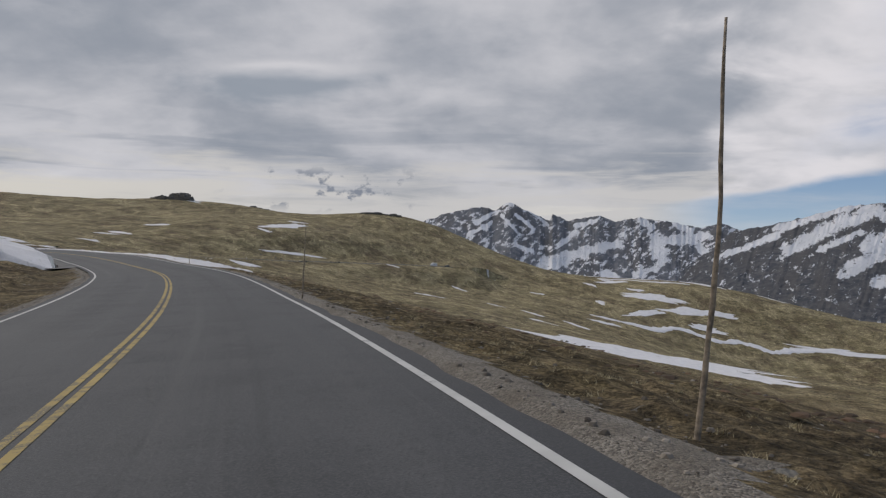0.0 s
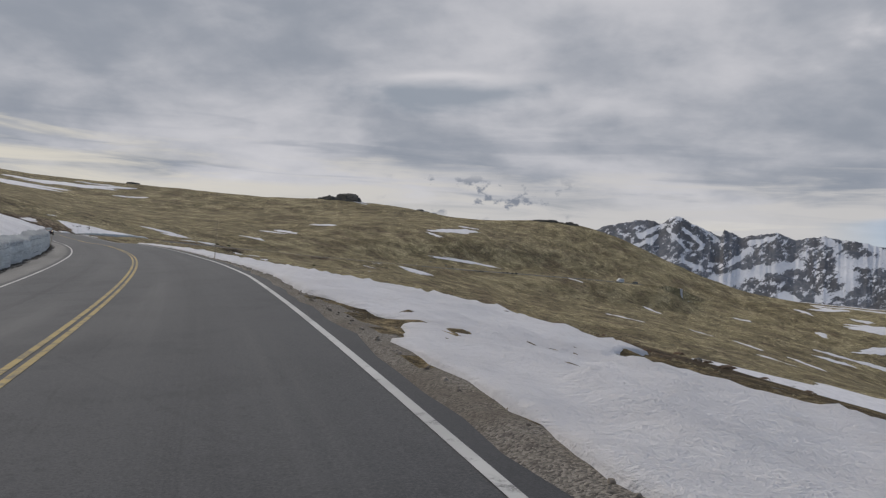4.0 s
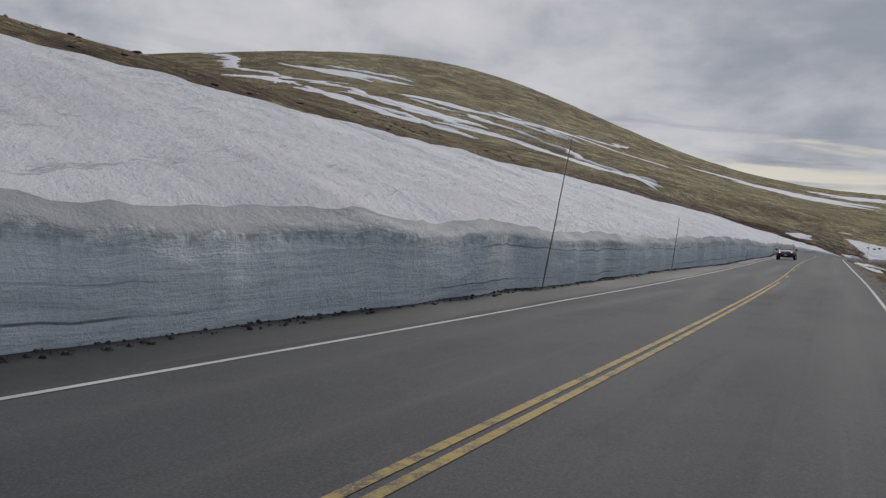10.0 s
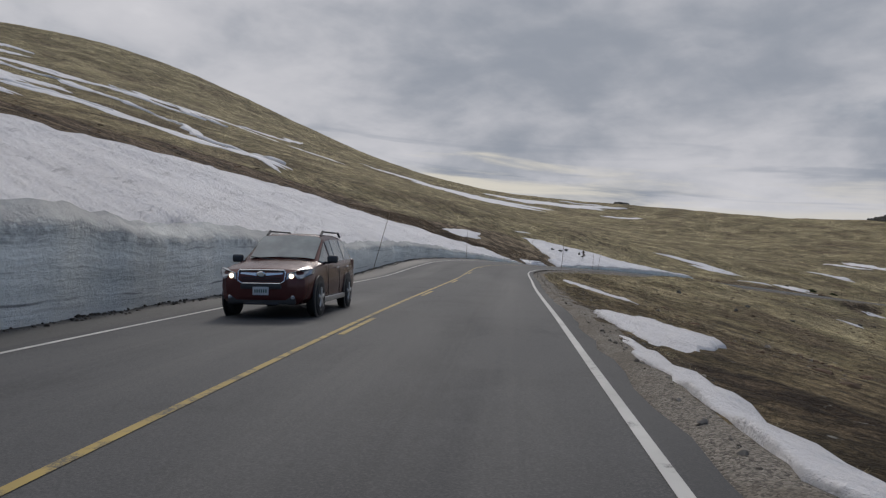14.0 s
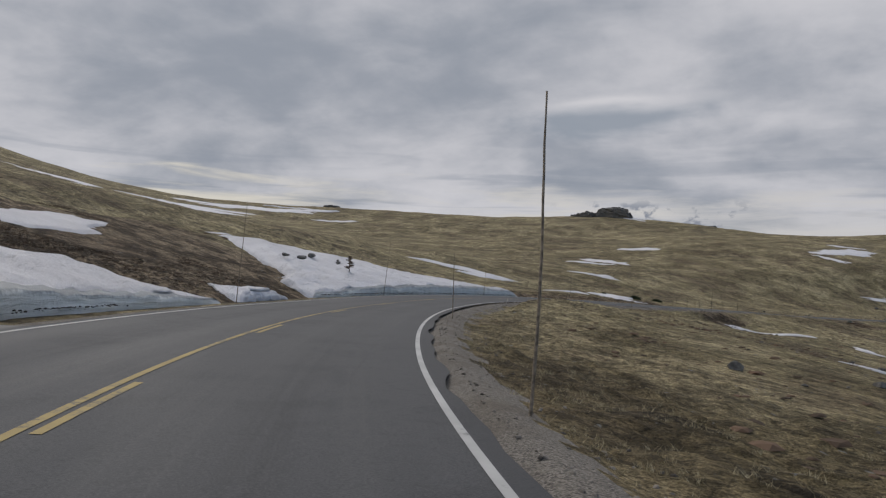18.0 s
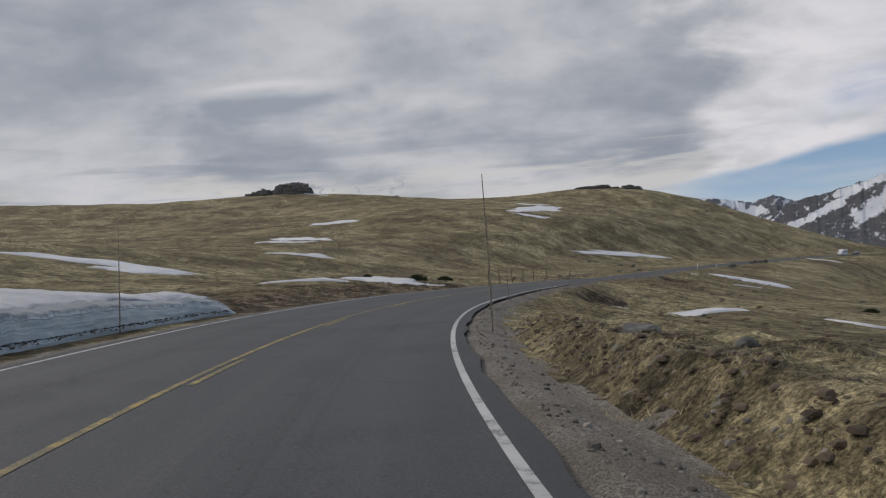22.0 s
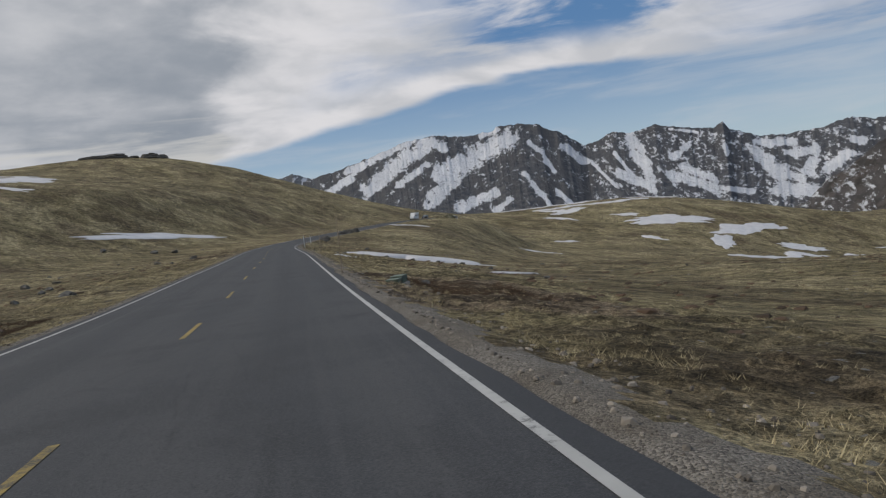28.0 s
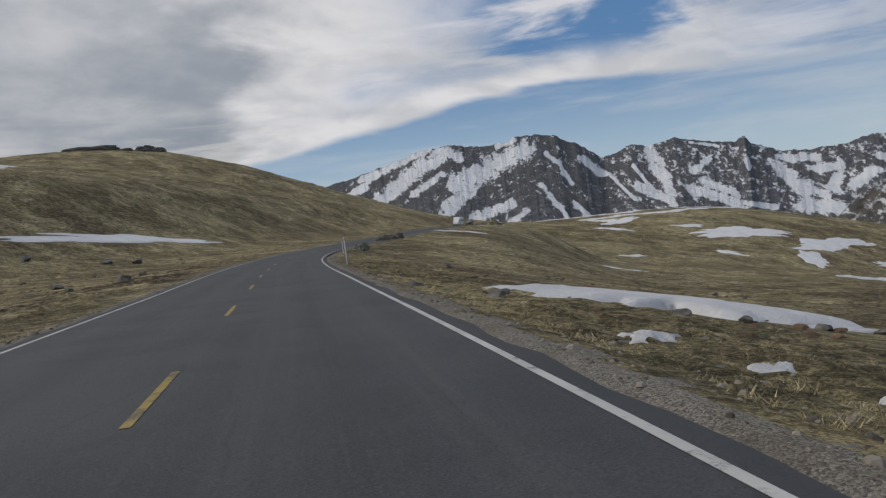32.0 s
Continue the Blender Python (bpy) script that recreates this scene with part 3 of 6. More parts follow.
def snow_material(name="snow", drift=False):
    """Old spring snow, melted into cups, with grit; on the great drift long marks follow the slope."""
    m, g, bsdf = material(name, 0.75, 0, 0.25)
    p = place(g)
    broad = g.noise(p, 0.30, 6, 0.6)
    cups = g.noise(g.scaled(p, (0.8, 1.3, 1)), 2.6, 6, 0.68)
    fine = g.noise(p, 13, 5, 0.75)
    dirt = g.noise(g.scaled(p, (0.6, 1.2, 1)), 0.9, 8, 0.74, 0.4)
    c = g.mix(g.ramp(broad, 0.35, 0.65), (0.620, 0.598, 0.592), (0.710, 0.688, 0.680))
    c = g.mix(g.ramp(cups, 0.50, 0.66, 0, 0.35), c, (0.53, 0.515, 0.51))
    c = g.mix(g.ramp(dirt, 0.56, 0.72, 0, 0.42), c, (0.44, 0.415, 0.39))
    c = g.mix(g.ramp(fine, 0.54, 0.63, 0, 0.30), c, (0.47, 0.46, 0.455))
    h = g.math("ADD", cups, g.math("MULTIPLY", fine, 0.35))
    if drift:
        uv = g.tree.nodes.new("ShaderNodeUVMap").outputs[0]
        tilt = g.tree.nodes.new("ShaderNodeMapping")
        g.link(uv, tilt.inputs["Vector"])
        tilt.inputs["Rotation"].default_value = (0, 0, radians(11))
        lie = tilt.outputs["Vector"]
        marks = g.noise(g.scaled(lie, (0.40, 2.6, 1)), 1.0, 8, 0.72, 0.7)
        line = g.noise(g.scaled(lie, (0.06, 0.42, 1)), 1.0, 7, 0.62, 0.5)
        crease = g.math("MULTIPLY", g.ramp(g.math("ABSOLUTE", g.math("SUBTRACT", line, 0.5)), 0.012, 0.002), g.ramp(marks, 0.47, 0.60, 0, 0.38))
        scar = g.ramp(marks, 0.60, 0.74, 0, 0.16)
        c = g.mix(scar, c, (0.44, 0.43, 0.43))
        c = g.mix(g.ramp(marks, 0.42, 0.34, 0, 0.3), c, (0.75, 0.73, 0.725))
        c = g.mix(crease, c, (0.27, 0.265, 0.265))
        h = g.math("SUBTRACT", h, g.math("ADD", g.math("MULTIPLY", crease, 0.6), g.math("MULTIPLY", scar, 0.3)))
    g.link(c, bsdf.inputs["Base Color"])
    relief(g, bsdf, h, 0.9, 0.20)
    return m


def snow_cut_material():
    """The ploughed face of the drift: old, layered, icy snow with dirt lines."""
    m, g, bsdf = material("snow_cut", 0.6, 0, 0.35)
    uv = g.tree.nodes.new("ShaderNodeUVMap").outputs[0]
    p = place(g)
    u, v, _ = g.split(uv)
    wob = g.noise(g.scaled(uv, (0.07, 0.5, 1)), 1.0, 5, 0.62)
    lean = g.math("ADD", v, g.math("MULTIPLY", g.math("SUBTRACT", wob, 0.5), 0.14))
    comb = g.tree.nodes.new("ShaderNodeCombineXYZ")
    g.put(comb.inputs[0], g.math("MULTIPLY", u, 0.05))
    g.put(comb.inputs[1], g.math("MULTIPLY", lean, 1.5))
    layer = g.noise(comb.outputs[0], 4.0, 6, 0.62)
    thin = g.noise(comb.outputs[0], 15.0, 5, 0.65)
    pits = g.noise(p, 4, 7, 0.70)
    grit = g.noise(p, 17, 5, 0.72)
    smear = g.noise(g.scaled(uv, (1.6, 0.45, 1)), 1.0, 6, 0.66)
    blot = g.noise(g.scaled(uv, (0.12, 1.2, 1)), 1.0, 5, 0.65)
    c = g.mix(g.ramp(layer, 0.34, 0.66), (0.570, 0.586, 0.548), (0.685, 0.696, 0.652))
    c = g.mix(g.ramp(lean, 0.42, 0.16, 0, 0.55), c, (0.735, 0.737, 0.700))
    c = g.mix(g.ramp(thin, 0.58, 0.70, 0, 0.38), c, (0.47, 0.475, 0.46))
    c = g.mix(g.ramp(smear, 0.50, 0.68, 0, 0.38), c, (0.50, 0.51, 0.50))
    c = g.mix(g.ramp(smear, 0.46, 0.36, 0, 0.30), c, (0.76, 0.765, 0.75))
    c = g.mix(g.ramp(pits, 0.56, 0.70, 0, 0.40), c, (0.45, 0.45, 0.44))
    c = g.mix(g.ramp(grit, 0.58, 0.70, 0, 0.18), c, (0.42, 0.42, 0.40))
    for level, width, much in ((0.12, 0.012, 0.95), (0.30, 0.008, 0.85), (0.52, 0.005, 0.5), (0.72, 0.010, 0.7)):
        away = g.math("ABSOLUTE", g.math("SUBTRACT", lean, level))
        broken = g.ramp(blot, 0.44, 0.56, 0.0, much)
        c = g.mix(g.math("MULTIPLY", g.ramp(away, width * 1.8, width * 0.4), broken), c, (0.115, 0.115, 0.115))
    rim = g.math("MULTIPLY", g.ramp(g.math("ADD", lean, g.math("MULTIPLY", g.math("SUBTRACT", pits, 0.5), 0.5)), 0.72, 0.86), g.ramp(blot, 0.30, 0.55, 0.45, 0.95))
    c = g.mix(rim, c, (0.25, 0.255, 0.25))
    g.link(c, bsdf.inputs["Base Color"])
    relief(g, bsdf, g.math("ADD", g.math("MULTIPLY", layer, 1.0), g.math("ADD", g.math("MULTIPLY", pits, 1.2), g.math("MULTIPLY", thin, 0.5))), 0.55, 0.12)
    return m


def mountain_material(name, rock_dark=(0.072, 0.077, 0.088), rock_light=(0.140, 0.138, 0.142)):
    """Bare rock and scree under snowfields; the mesh says how deep the snow lies, fine grain frays its edges. The
    default rock colours are paled and blued to imitate haze.
    """
    m, g, bsdf = material(name, 0.95, 0, 0.1)
    p = place(g)
    uv = g.tree.nodes.new("ShaderNodeUVMap").outputs[0]
    lying = g.tree.nodes.new("ShaderNodeAttribute")
    lying.attribute_name = "snow"
    fine = g.noise(p, 0.030, 8, 0.72)
    crumbs = g.noise(g.scaled(uv, (100.0, 190.0, 1)), 1.0, 7, 0.70)
    broad = g.noise(g.scaled(uv, (6.0, 5.0, 1)), 1.0, 5, 0.6, 0.4)
    deep = g.math("ADD", lying.outputs["Fac"], g.math("MULTIPLY", g.math("SUBTRACT", crumbs, 0.5), 1.0))
    snow = g.ramp(deep, 0.50, 0.535)
    rock = g.mix(g.ramp(fine, 0.38, 0.64), rock_dark, rock_light)
    rock = g.mix(g.ramp(broad, 0.42, 0.60, 0, 0.6), rock, (0.105, 0.101, 0.101))
    rock = g.mix(g.ramp(crumbs, 0.52, 0.66, 0, 0.45), rock, [k * 0.6 for k in rock_dark])
    white = g.mix(g.ramp(broad, 0.4, 0.65), (0.60, 0.61, 0.64), (0.72, 0.72, 0.74))
    g.link(g.mix(snow, rock, white), bsdf.inputs["Base Color"])
    ribs = g.noise(p, 0.0065, 6, 0.62, 0.6)
    relief(g, bsdf, g.math("ADD", g.math("MULTIPLY", ribs, 5.0), g.math("ADD", fine, g.math("MULTIPLY", crumbs, 0.6))), 0.75, 16.0)
    return m


TUNDRA, GRAVEL, ASPHALT = tundra_material(), gravel_material(), asphalt_material()
DAMP_ASPHALT = asphalt_material("damp_asphalt", 0.85)
WHITE_PAINT, YELLOW_PAINT = paint_material("white_paint", (0.47, 0.46, 0.43), 0.56, 0.74), paint_material("yellow_paint", (0.34, 0.245, 0.070))
SNOW, DRIFT_SNOW, SNOW_CUT = snow_material(), snow_material("drift_snow", True), snow_cut_material()
WOOD = simple("weathered_wood", (0.25, 0.20, 0.145), 0.9, 0, 14, 0.45, 0.5)
CAR_PAINT = simple("maroon_paint", (0.072, 0.020, 0.018), 0.22, 0.25, 3, 0.06)
DARK_PAINT = simple("dark_paint", (0.03, 0.033, 0.04), 0.25, 0.2, 3, 0.06)
VAN_PAINT = simple("white_van_paint", (0.72, 0.72, 0.70), 0.35, 0, 3, 0.06)
BLACK_PLASTIC = simple("black_plastic", (0.022, 0.022, 0.023), 0.55, 0, 40, 0.25)
CHROME = simple("chrome", (0.62, 0.63, 0.64), 0.16, 1.0, 10, 0.05)
RUBBER = simple("rubber", (0.020, 0.020, 0.020), 0.85, 0, 25, 0.3)
ALLOY = simple("alloy", (0.42, 0.43, 0.44), 0.3, 0.9, 10, 0.1)
# grey-green base stands in for the sky mirrored in the panes
CAR_GLASS = simple("sky_grey_glass", (0.20, 0.215, 0.21), 0.08, 0.25, 2, 0.2)
LAMP_GLASS = simple("lamp_glass", (0.34, 0.35, 0.36), 0.10, 0.55, 9, 0.35)
PLATE_WHITE = simple("plate_white", (0.40, 0.42, 0.44), 0.45, 0, 8, 0.08)
PLATE_BAR = simple("plate_bar", (0.05, 0.10, 0.08), 0.5, 0, 8, 0.08)
GREEN_PAINT = simple("faded_green_paint", (0.090, 0.115, 0.088), 0.7, 0, 6, 0.18)
PALE_GREEN = simple("pale_green_paint", (0.16, 0.195, 0.155), 0.7, 0, 6, 0.15)
CONCRETE = simple("concrete", (0.30, 0.29, 0.27), 0.9, 0, 9, 0.25, 0.4)
BARK = simple("dead_bark", (0.10, 0.072, 0.050), 0.95, 0, 30, 0.4)
BLEACHED = simple("bleached_wood", (0.52, 0.49, 0.43), 0.85, 0, 16, 0.2)
STEEL = simple("rusty_steel", (0.060, 0.048, 0.040), 0.75, 0.3, 20, 0.35)
ROCK = simple("lichen_rock", (0.118, 0.110, 0.096), 0.95, 0, 2.2, 0.55, 0.7)


def lamp_material():
    m, g, bsdf = material("headlight_glow", 0.2)
    bsdf.inputs["Base Color"].default_value = (0.9, 0.85, 0.75, 1)
    bsdf.inputs["Emission Color"].default_value = (1.0, 0.80, 0.52, 1)
    bsdf.inputs["Emission Strength"].default_value = 2.2
    return m


def tuft_material(name, dark, light):
    m, g, bsdf = material(name, 0.9, 0, 0.15)
    pick = g.tree.nodes.new("ShaderNodeNewGeometry").outputs["Random Per Island"]
    g.link(g.mix(pick, dark, light), bsdf.inputs["Base Color"])
    return m


HEADLIGHT = lamp_material()
STRAW = tuft_material("straw", (0.26, 0.205, 0.110), (0.58, 0.49, 0.30))
HEATH = tuft_material("heath", (0.060, 0.044, 0.030), (0.150, 0.095, 0.060))
EARTH = tuft_material("earth", (0.060, 0.045, 0.032), (0.150, 0.115, 0.080))
DIRT = tuft_material("dirt", (0.030, 0.026, 0.022), (0.085, 0.072, 0.060))
PEBBLE = tuft_material("pebble", (0.070, 0.060, 0.050), (0.31, 0.27, 0.22))
NEEDLE = tuft_material("needles", (0.022, 0.032, 0.016), (0.060, 0.075, 0.036))
DEAD_NEEDLE = tuft_material("dead_needles", (0.055, 0.036, 0.022), (0.13, 0.085, 0.05))


# ---- road line and ground height ----
def spline(knots, step):
    """Points about every step metres along a smooth line through the knots."""
    k = np.array(knots, float)
    k = np.vstack([2 * k[0] - k[1], k, 2 * k[-1] - k[-2]])
    out = []
    for a, b, c, d in zip(k[:-3], k[1:-2], k[2:-1], k[3:]):
        n = max(2, int(np.linalg.norm(c - b) / 0.25))
        u = np.linspace(0, 1, n, endpoint=False)[:, None]
        out.append(0.5 * (2 * b + (c - a) * u + (2 * a - 5 * b + 4 * c - d) * u**2 + (3 * b - a - 3 * c + d) * u**3))
    line = np.vstack([*out, k[-2][None]])
    run = np.r_[0, np.cumsum(np.linalg.norm(np.diff(line[:, :2], axis=0), axis=1))]
    s = np.arange(0, run[-1], step)
    return np.stack([np.interp(s, run, line[:, i]) for i in range(3)], 1), s


LINE, RUN = spline(ROAD, 1.0)
AHEAD = np.gradient(LINE, axis=0)
AHEAD /= np.linalg.norm(AHEAD[:, :2], axis=1)[:, None]
RIGHT = np.stack([AHEAD[:, 1], -AHEAD[:, 0], np.zeros(len(LINE))], 1)
LANE = 3.62
EDGE = 3.93


def tilt_at(s, off):
    """How far the banked road surface stands above its centre line, off metres to the right."""
    return np.interp(s, BANK_AT, BANK) * np.clip(off, -6.0, 6.0)


def at_road(s, off, lift=0.0):
    """The place s metres along the road and off metres to its right, on the banked surface."""
    s, off = np.broadcast_arrays(np.asarray(s, float), np.asarray(off, float))
    p = np.stack([np.interp(s, RUN, LINE[:, k]) for k in range(3)], -1)
    p = p + np.stack([np.interp(s, RUN, RIGHT[:, k]) for k in range(3)], -1) * off[..., None]
    p[..., 2] += tilt_at(s, off) + lift
    return p


def near_road(x, y):
    """For places: metres along the road, metres to its right, and the road's height there."""
    x, y = np.asarray(x, float).ravel(), np.asarray(y, float).ravel()
    s, off, z = np.empty(len(x)), np.empty(len(x)), np.empty(len(x))
    coarse = LINE[::4]
    for a in range(0, len(x), 20000):
        b = slice(a, a + 20000)
        q = ((x[b, None] - coarse[:, 0]) ** 2 + (y[b, None] - coarse[:, 1]) ** 2).argmin(1) * 4
        best, far = q.copy(), np.full(len(q), 1e18)
        for k in range(-4, 5):
            j = np.clip(q + k, 0, len(LINE) - 1)
            d = (x[b] - LINE[j, 0]) ** 2 + (y[b] - LINE[j, 1]) ** 2
            best, far = np.where(d < far, j, best), np.minimum(d, far)
        dx, dy = x[b] - LINE[best, 0], y[b] - LINE[best, 1]
        along = dx * AHEAD[best, 0] + dy * AHEAD[best, 1]
        s[b], off[b] = RUN[best] + np.clip(along, -1, 1), dx * RIGHT[best, 0] + dy * RIGHT[best, 1]
        side = np.sqrt(np.maximum(far, off[b] ** 2))
        off[b] = np.where(off[b] < 0, -side, side)
        z[b] = LINE[best, 2] + AHEAD[best, 2] * np.clip(along, -1, 1)
    return s, off, z


def smooth(a, b, v):
    u = np.clip((np.asarray(v, float) - a) / (b - a), 0, 1)
    return u * u * (3 - 2 * u)


def ripple(x, y, size, seed):
    """Cheap smooth waves that do not repeat, about -1 to 1."""
    rng = np.random.RandomState(seed)
    v = np.zeros(np.shape(x))
    for k in range(7):
        a, f, ph = rng.uniform(0, 6.28), rng.uniform(0.6, 1.9) / size, rng.uniform(0, 6.28)
        v = v + np.sin((np.cos(a) * x + np.sin(a) * y) * f * 6.28 + ph + 1.3 * np.sin((np.sin(a) * x - np.cos(a) * y) * f * 3.1))
    return v / 4.0


def open_land(x, y):
    z = BASE[0] + BASE[1] * x + BASE[2] * y
    for hx, hy, radius, height in HILLS:
        z = z + height * np.exp(-((x - hx) ** 2 + (y - hy) ** 2) / (2 * radius**2))
    return z


def side_shift(s, off):
    """How far the land beside the road stands above (+) or below its edge, by side."""
    o = np.abs(off)
    left = np.interp(s, SLOPE_AT, SLOPE_LEFT) * np.clip((o - 6.5) / 20.5, 0, np.interp(s, *SLOPE_CAP))
    right = np.interp(s, SLOPE_AT, SLOPE_RIGHT) * np.clip((o - 4.7) / 9.3, 0, 3.0)
    gravel = EDGE + np.interp(s, *GRAVEL_WIDTH)
    bank = np.interp(s, *TURF_BANK) * smooth(gravel - 0.1, gravel + 1.0, o) * (1 - 0.5 * smooth(7.5, 14, o)) * (off > 0)
    # a small gully where snow still lies
    bank = bank - 1.65 * np.exp(-(((s - 511) / 9.5) ** 2) - ((o - 10.8) / 4.6) ** 2) * (off > 0) * smooth(EDGE + 0.9, EDGE + 3.2, o)
    return tilt_at(s, off) - 0.05 - 0.20 * smooth(EDGE, EDGE + 1.4, o) + np.where(off < 0, left, right) + bank


def heath_cover(s, off):
    """Where brown heath takes the place of grass, 0 to 1, by stretches along the road."""
    cover = np.zeros(np.shape(s))
    for s0, s1, o0, o1, much in HEATH_GROUND:
        edge = 3.0 + 0.12 * abs(o1 - o0)
        cover = np.maximum(cover, much * smooth(s0 - 5, s0 + 4, s) * (1 - smooth(s1 - 4, s1 + 5, s)) * smooth(o0 - edge, o0 + 0.5, off) * (1 - smooth(o1 - 0.3, o1 + 0.6, off)))
    return cover


def lay_heath(ob, s, off):
    layer = ob.data.attributes.new("heath", "FLOAT", "POINT")
    layer.data.foreach_set("value", heath_cover(s, off).astype(np.float32))


def verge_relief(x, y, s, off):
    """Tussocks and hummocks of the turf beyond the gravel, 0 on the gravel itself."""
    o = np.abs(off)
    edge = np.where(off < 0, 6.5, EDGE + np.interp(s, *GRAVEL_WIDTH))
    tuft = np.abs(ripple(x, y, 1.3, 8)) * 0.12 + np.abs(ripple(x, y, 0.55, 18)) * 0.045
    lain = (off > 0) * smooth(292, 296, s) * (1 - smooth(336, 340, s)) + (off > 0) * smooth(364, 367, s) * (1 - smooth(383, 386, s))
    return (1 - 0.7 * lain) * (tuft + 0.07 * ripple(x, y, 2.6, 9)) * smooth(edge, edge + 0.9, o) * (1 - smooth(12.0, 14.0, o)) + 0.012 * ripple(x, y, 0.6, 19)


def ground_z(x, y, road=None):
    s, off, z = near_road(x, y) if road is None else road
    x, y = np.asarray(x, float).ravel(), np.asarray(y, float).ravel()
    o = np.abs(off)
    land = open_land(x, y) + 0.5 * ripple(x, y, 60, 3) * smooth(20, 90, o) + (0.20 * ripple(x, y, 14, 4) + 0.15 * ripple(x, y, 8.5, 5)) * smooth(10, 26, o)
    w = np.where(off < 0, smooth(22.0, 85.0, o), smooth(12.0, 48.0, o))
    high = (z + side_shift(s, off)) * (1 - w) + land * w
    near = o < 14.0
    high[near] += verge_relief(x[near], y[near], s[near], off[near])
    return high


# ---- building helpers ----
def mesh_object(name, verts, faces, mats, uv=None, shade=False, index=None):
    me = bpy.data.meshes.new(name)
    me.from_pydata(np.asarray(verts, float).tolist(), [], faces if isinstance(faces, list) else faces.tolist())
    for m in mats if isinstance(mats, (list, tuple)) else [mats]:
        me.materials.append(m)
    if index is not None:
        me.polygons.foreach_set("material_index", np.asarray(index, np.int32))
    if uv is not None:
        layer = me.uv_layers.new(name="UVMap")
        loops = np.empty(len(me.loops), np.int32)
        me.loops.foreach_get("vertex_index", loops)
        layer.data.foreach_set("uv", np.asarray(uv, np.float32)[loops].ravel())
    if shade:
        me.polygons.foreach_set("use_smooth", np.ones(len(me.polygons), bool))
    me.update()
    return new(name, me)


def grid_faces(n, m, first=0):
    a = (np.arange(n - 1)[:, None] * m + np.arange(m - 1)[None]).ravel() + first
    return np.stack([a, a + 1, a + m + 1, a + m], 1)


def part(name, bm, mat, parent, label=""):
    me = bpy.data.meshes.new(name)
    bm.to_mesh(me)
    bm.free()
    me.materials.append(mat)
    ob = new(name, me)
    ob.parent = parent
    if label:
        ob["label"] = label
    return ob


def strip(name, s0, s1, offs, lift, mat, step=1.0, smooth_it=True, wobble=0.0, seed=0):
    """A ribbon that follows the road between two runs, across the given offsets."""
    s = np.arange(s0, s1 + step * 0.5, step)
    offs = np.asarray(offs, float)
    pts, uv = [], []
    jit = np.interp(s, s, ripple(s, s * 0, 3.1, seed)) * wobble if wobble else s * 0
    for k, o in enumerate(offs):
        q = at_road(s, np.full(len(s), o) + jit * (1 if k in (0, len(offs) - 1) else 0), lift)
        pts.append(q)
        uv.append(np.stack([np.full(len(s), o), s], 1))
    v = np.stack(pts, 1).reshape(-1, 3)
    return mesh_object(name, v, grid_faces(len(s), len(offs)), mat, np.stack(uv, 1).reshape(-1, 2), smooth_it)


# ---- ground, road ----
def build_ground():
    xs, ys = np.arange(-1300, 760, 3.0), np.arange(-160, 1260, 3.0)
    gx, gy = np.meshgrid(xs, ys)
    s, off, rz = near_road(gx, gy)
    z = ground_z(gx, gy, (s, off, rz))
    z -= 0.9 * (1 - smooth(9.0, 12.5, np.abs(off)))
    ob = mesh_object("ground", np.stack([gx.ravel(), gy.ravel(), z], 1), grid_faces(len(ys), len(xs)), TUNDRA, None, True)
    lay_heath(ob, s, off)
    tagged(ob, "brown and olive alpine tundra rolling to the ridges", "ground", "", "structure")


def build_verge(name, side, label):
    s = np.r_[np.arange(0, 690, 0.42), np.arange(690, RUN[-1], 1.5)]
    o = np.r_[EDGE - 0.35, np.arange(EDGE + 0.0, EDGE + 5, 0.24), np.arange(EDGE + 5.1, 13.6, 0.45), 14.5]
    gs, go = np.meshgrid(s, o * side, indexing="ij")
    p = at_road(gs.ravel(), go.ravel())
    z = ground_z(p[:, 0], p[:, 1], (gs.ravel(), go.ravel(), p[:, 2] - tilt_at(gs.ravel(), go.ravel())))
    a = np.abs(go.ravel())
    z = z + 0.06 - 0.12 * smooth(EDGE + 0.35, EDGE - 0.1, a) - 0.7 * smooth(13.0, 14.5, a)
    faces = grid_faces(len(s), len(o))
    if side > 0:
        faces = faces[:, ::-1]
    mid = np.abs(go).reshape(len(s), len(o))
    cen = 0.25 * (mid[:-1, :-1] + mid[1:, :-1] + mid[:-1, 1:] + mid[1:, 1:]).ravel()
    sm = np.repeat(0.5 * (s[:-1] + s[1:]), len(o) - 1)
    width = np.interp(sm, *GRAVEL_WIDTH) + 0.28 * ripple(sm, cen * 2.0, 5, 12 + side) + 0.18 * ripple(sm, cen, 1.6, 15 + side)
    ob = mesh_object(name, np.stack([p[:, 0], p[:, 1], z], 1), faces, [GRAVEL, TUNDRA], None, True, (cen > EDGE + width).astype(int))
    lay_heath(ob, gs.ravel(), go.ravel())
    tagged(ob, label, "roadside", "", "structure")


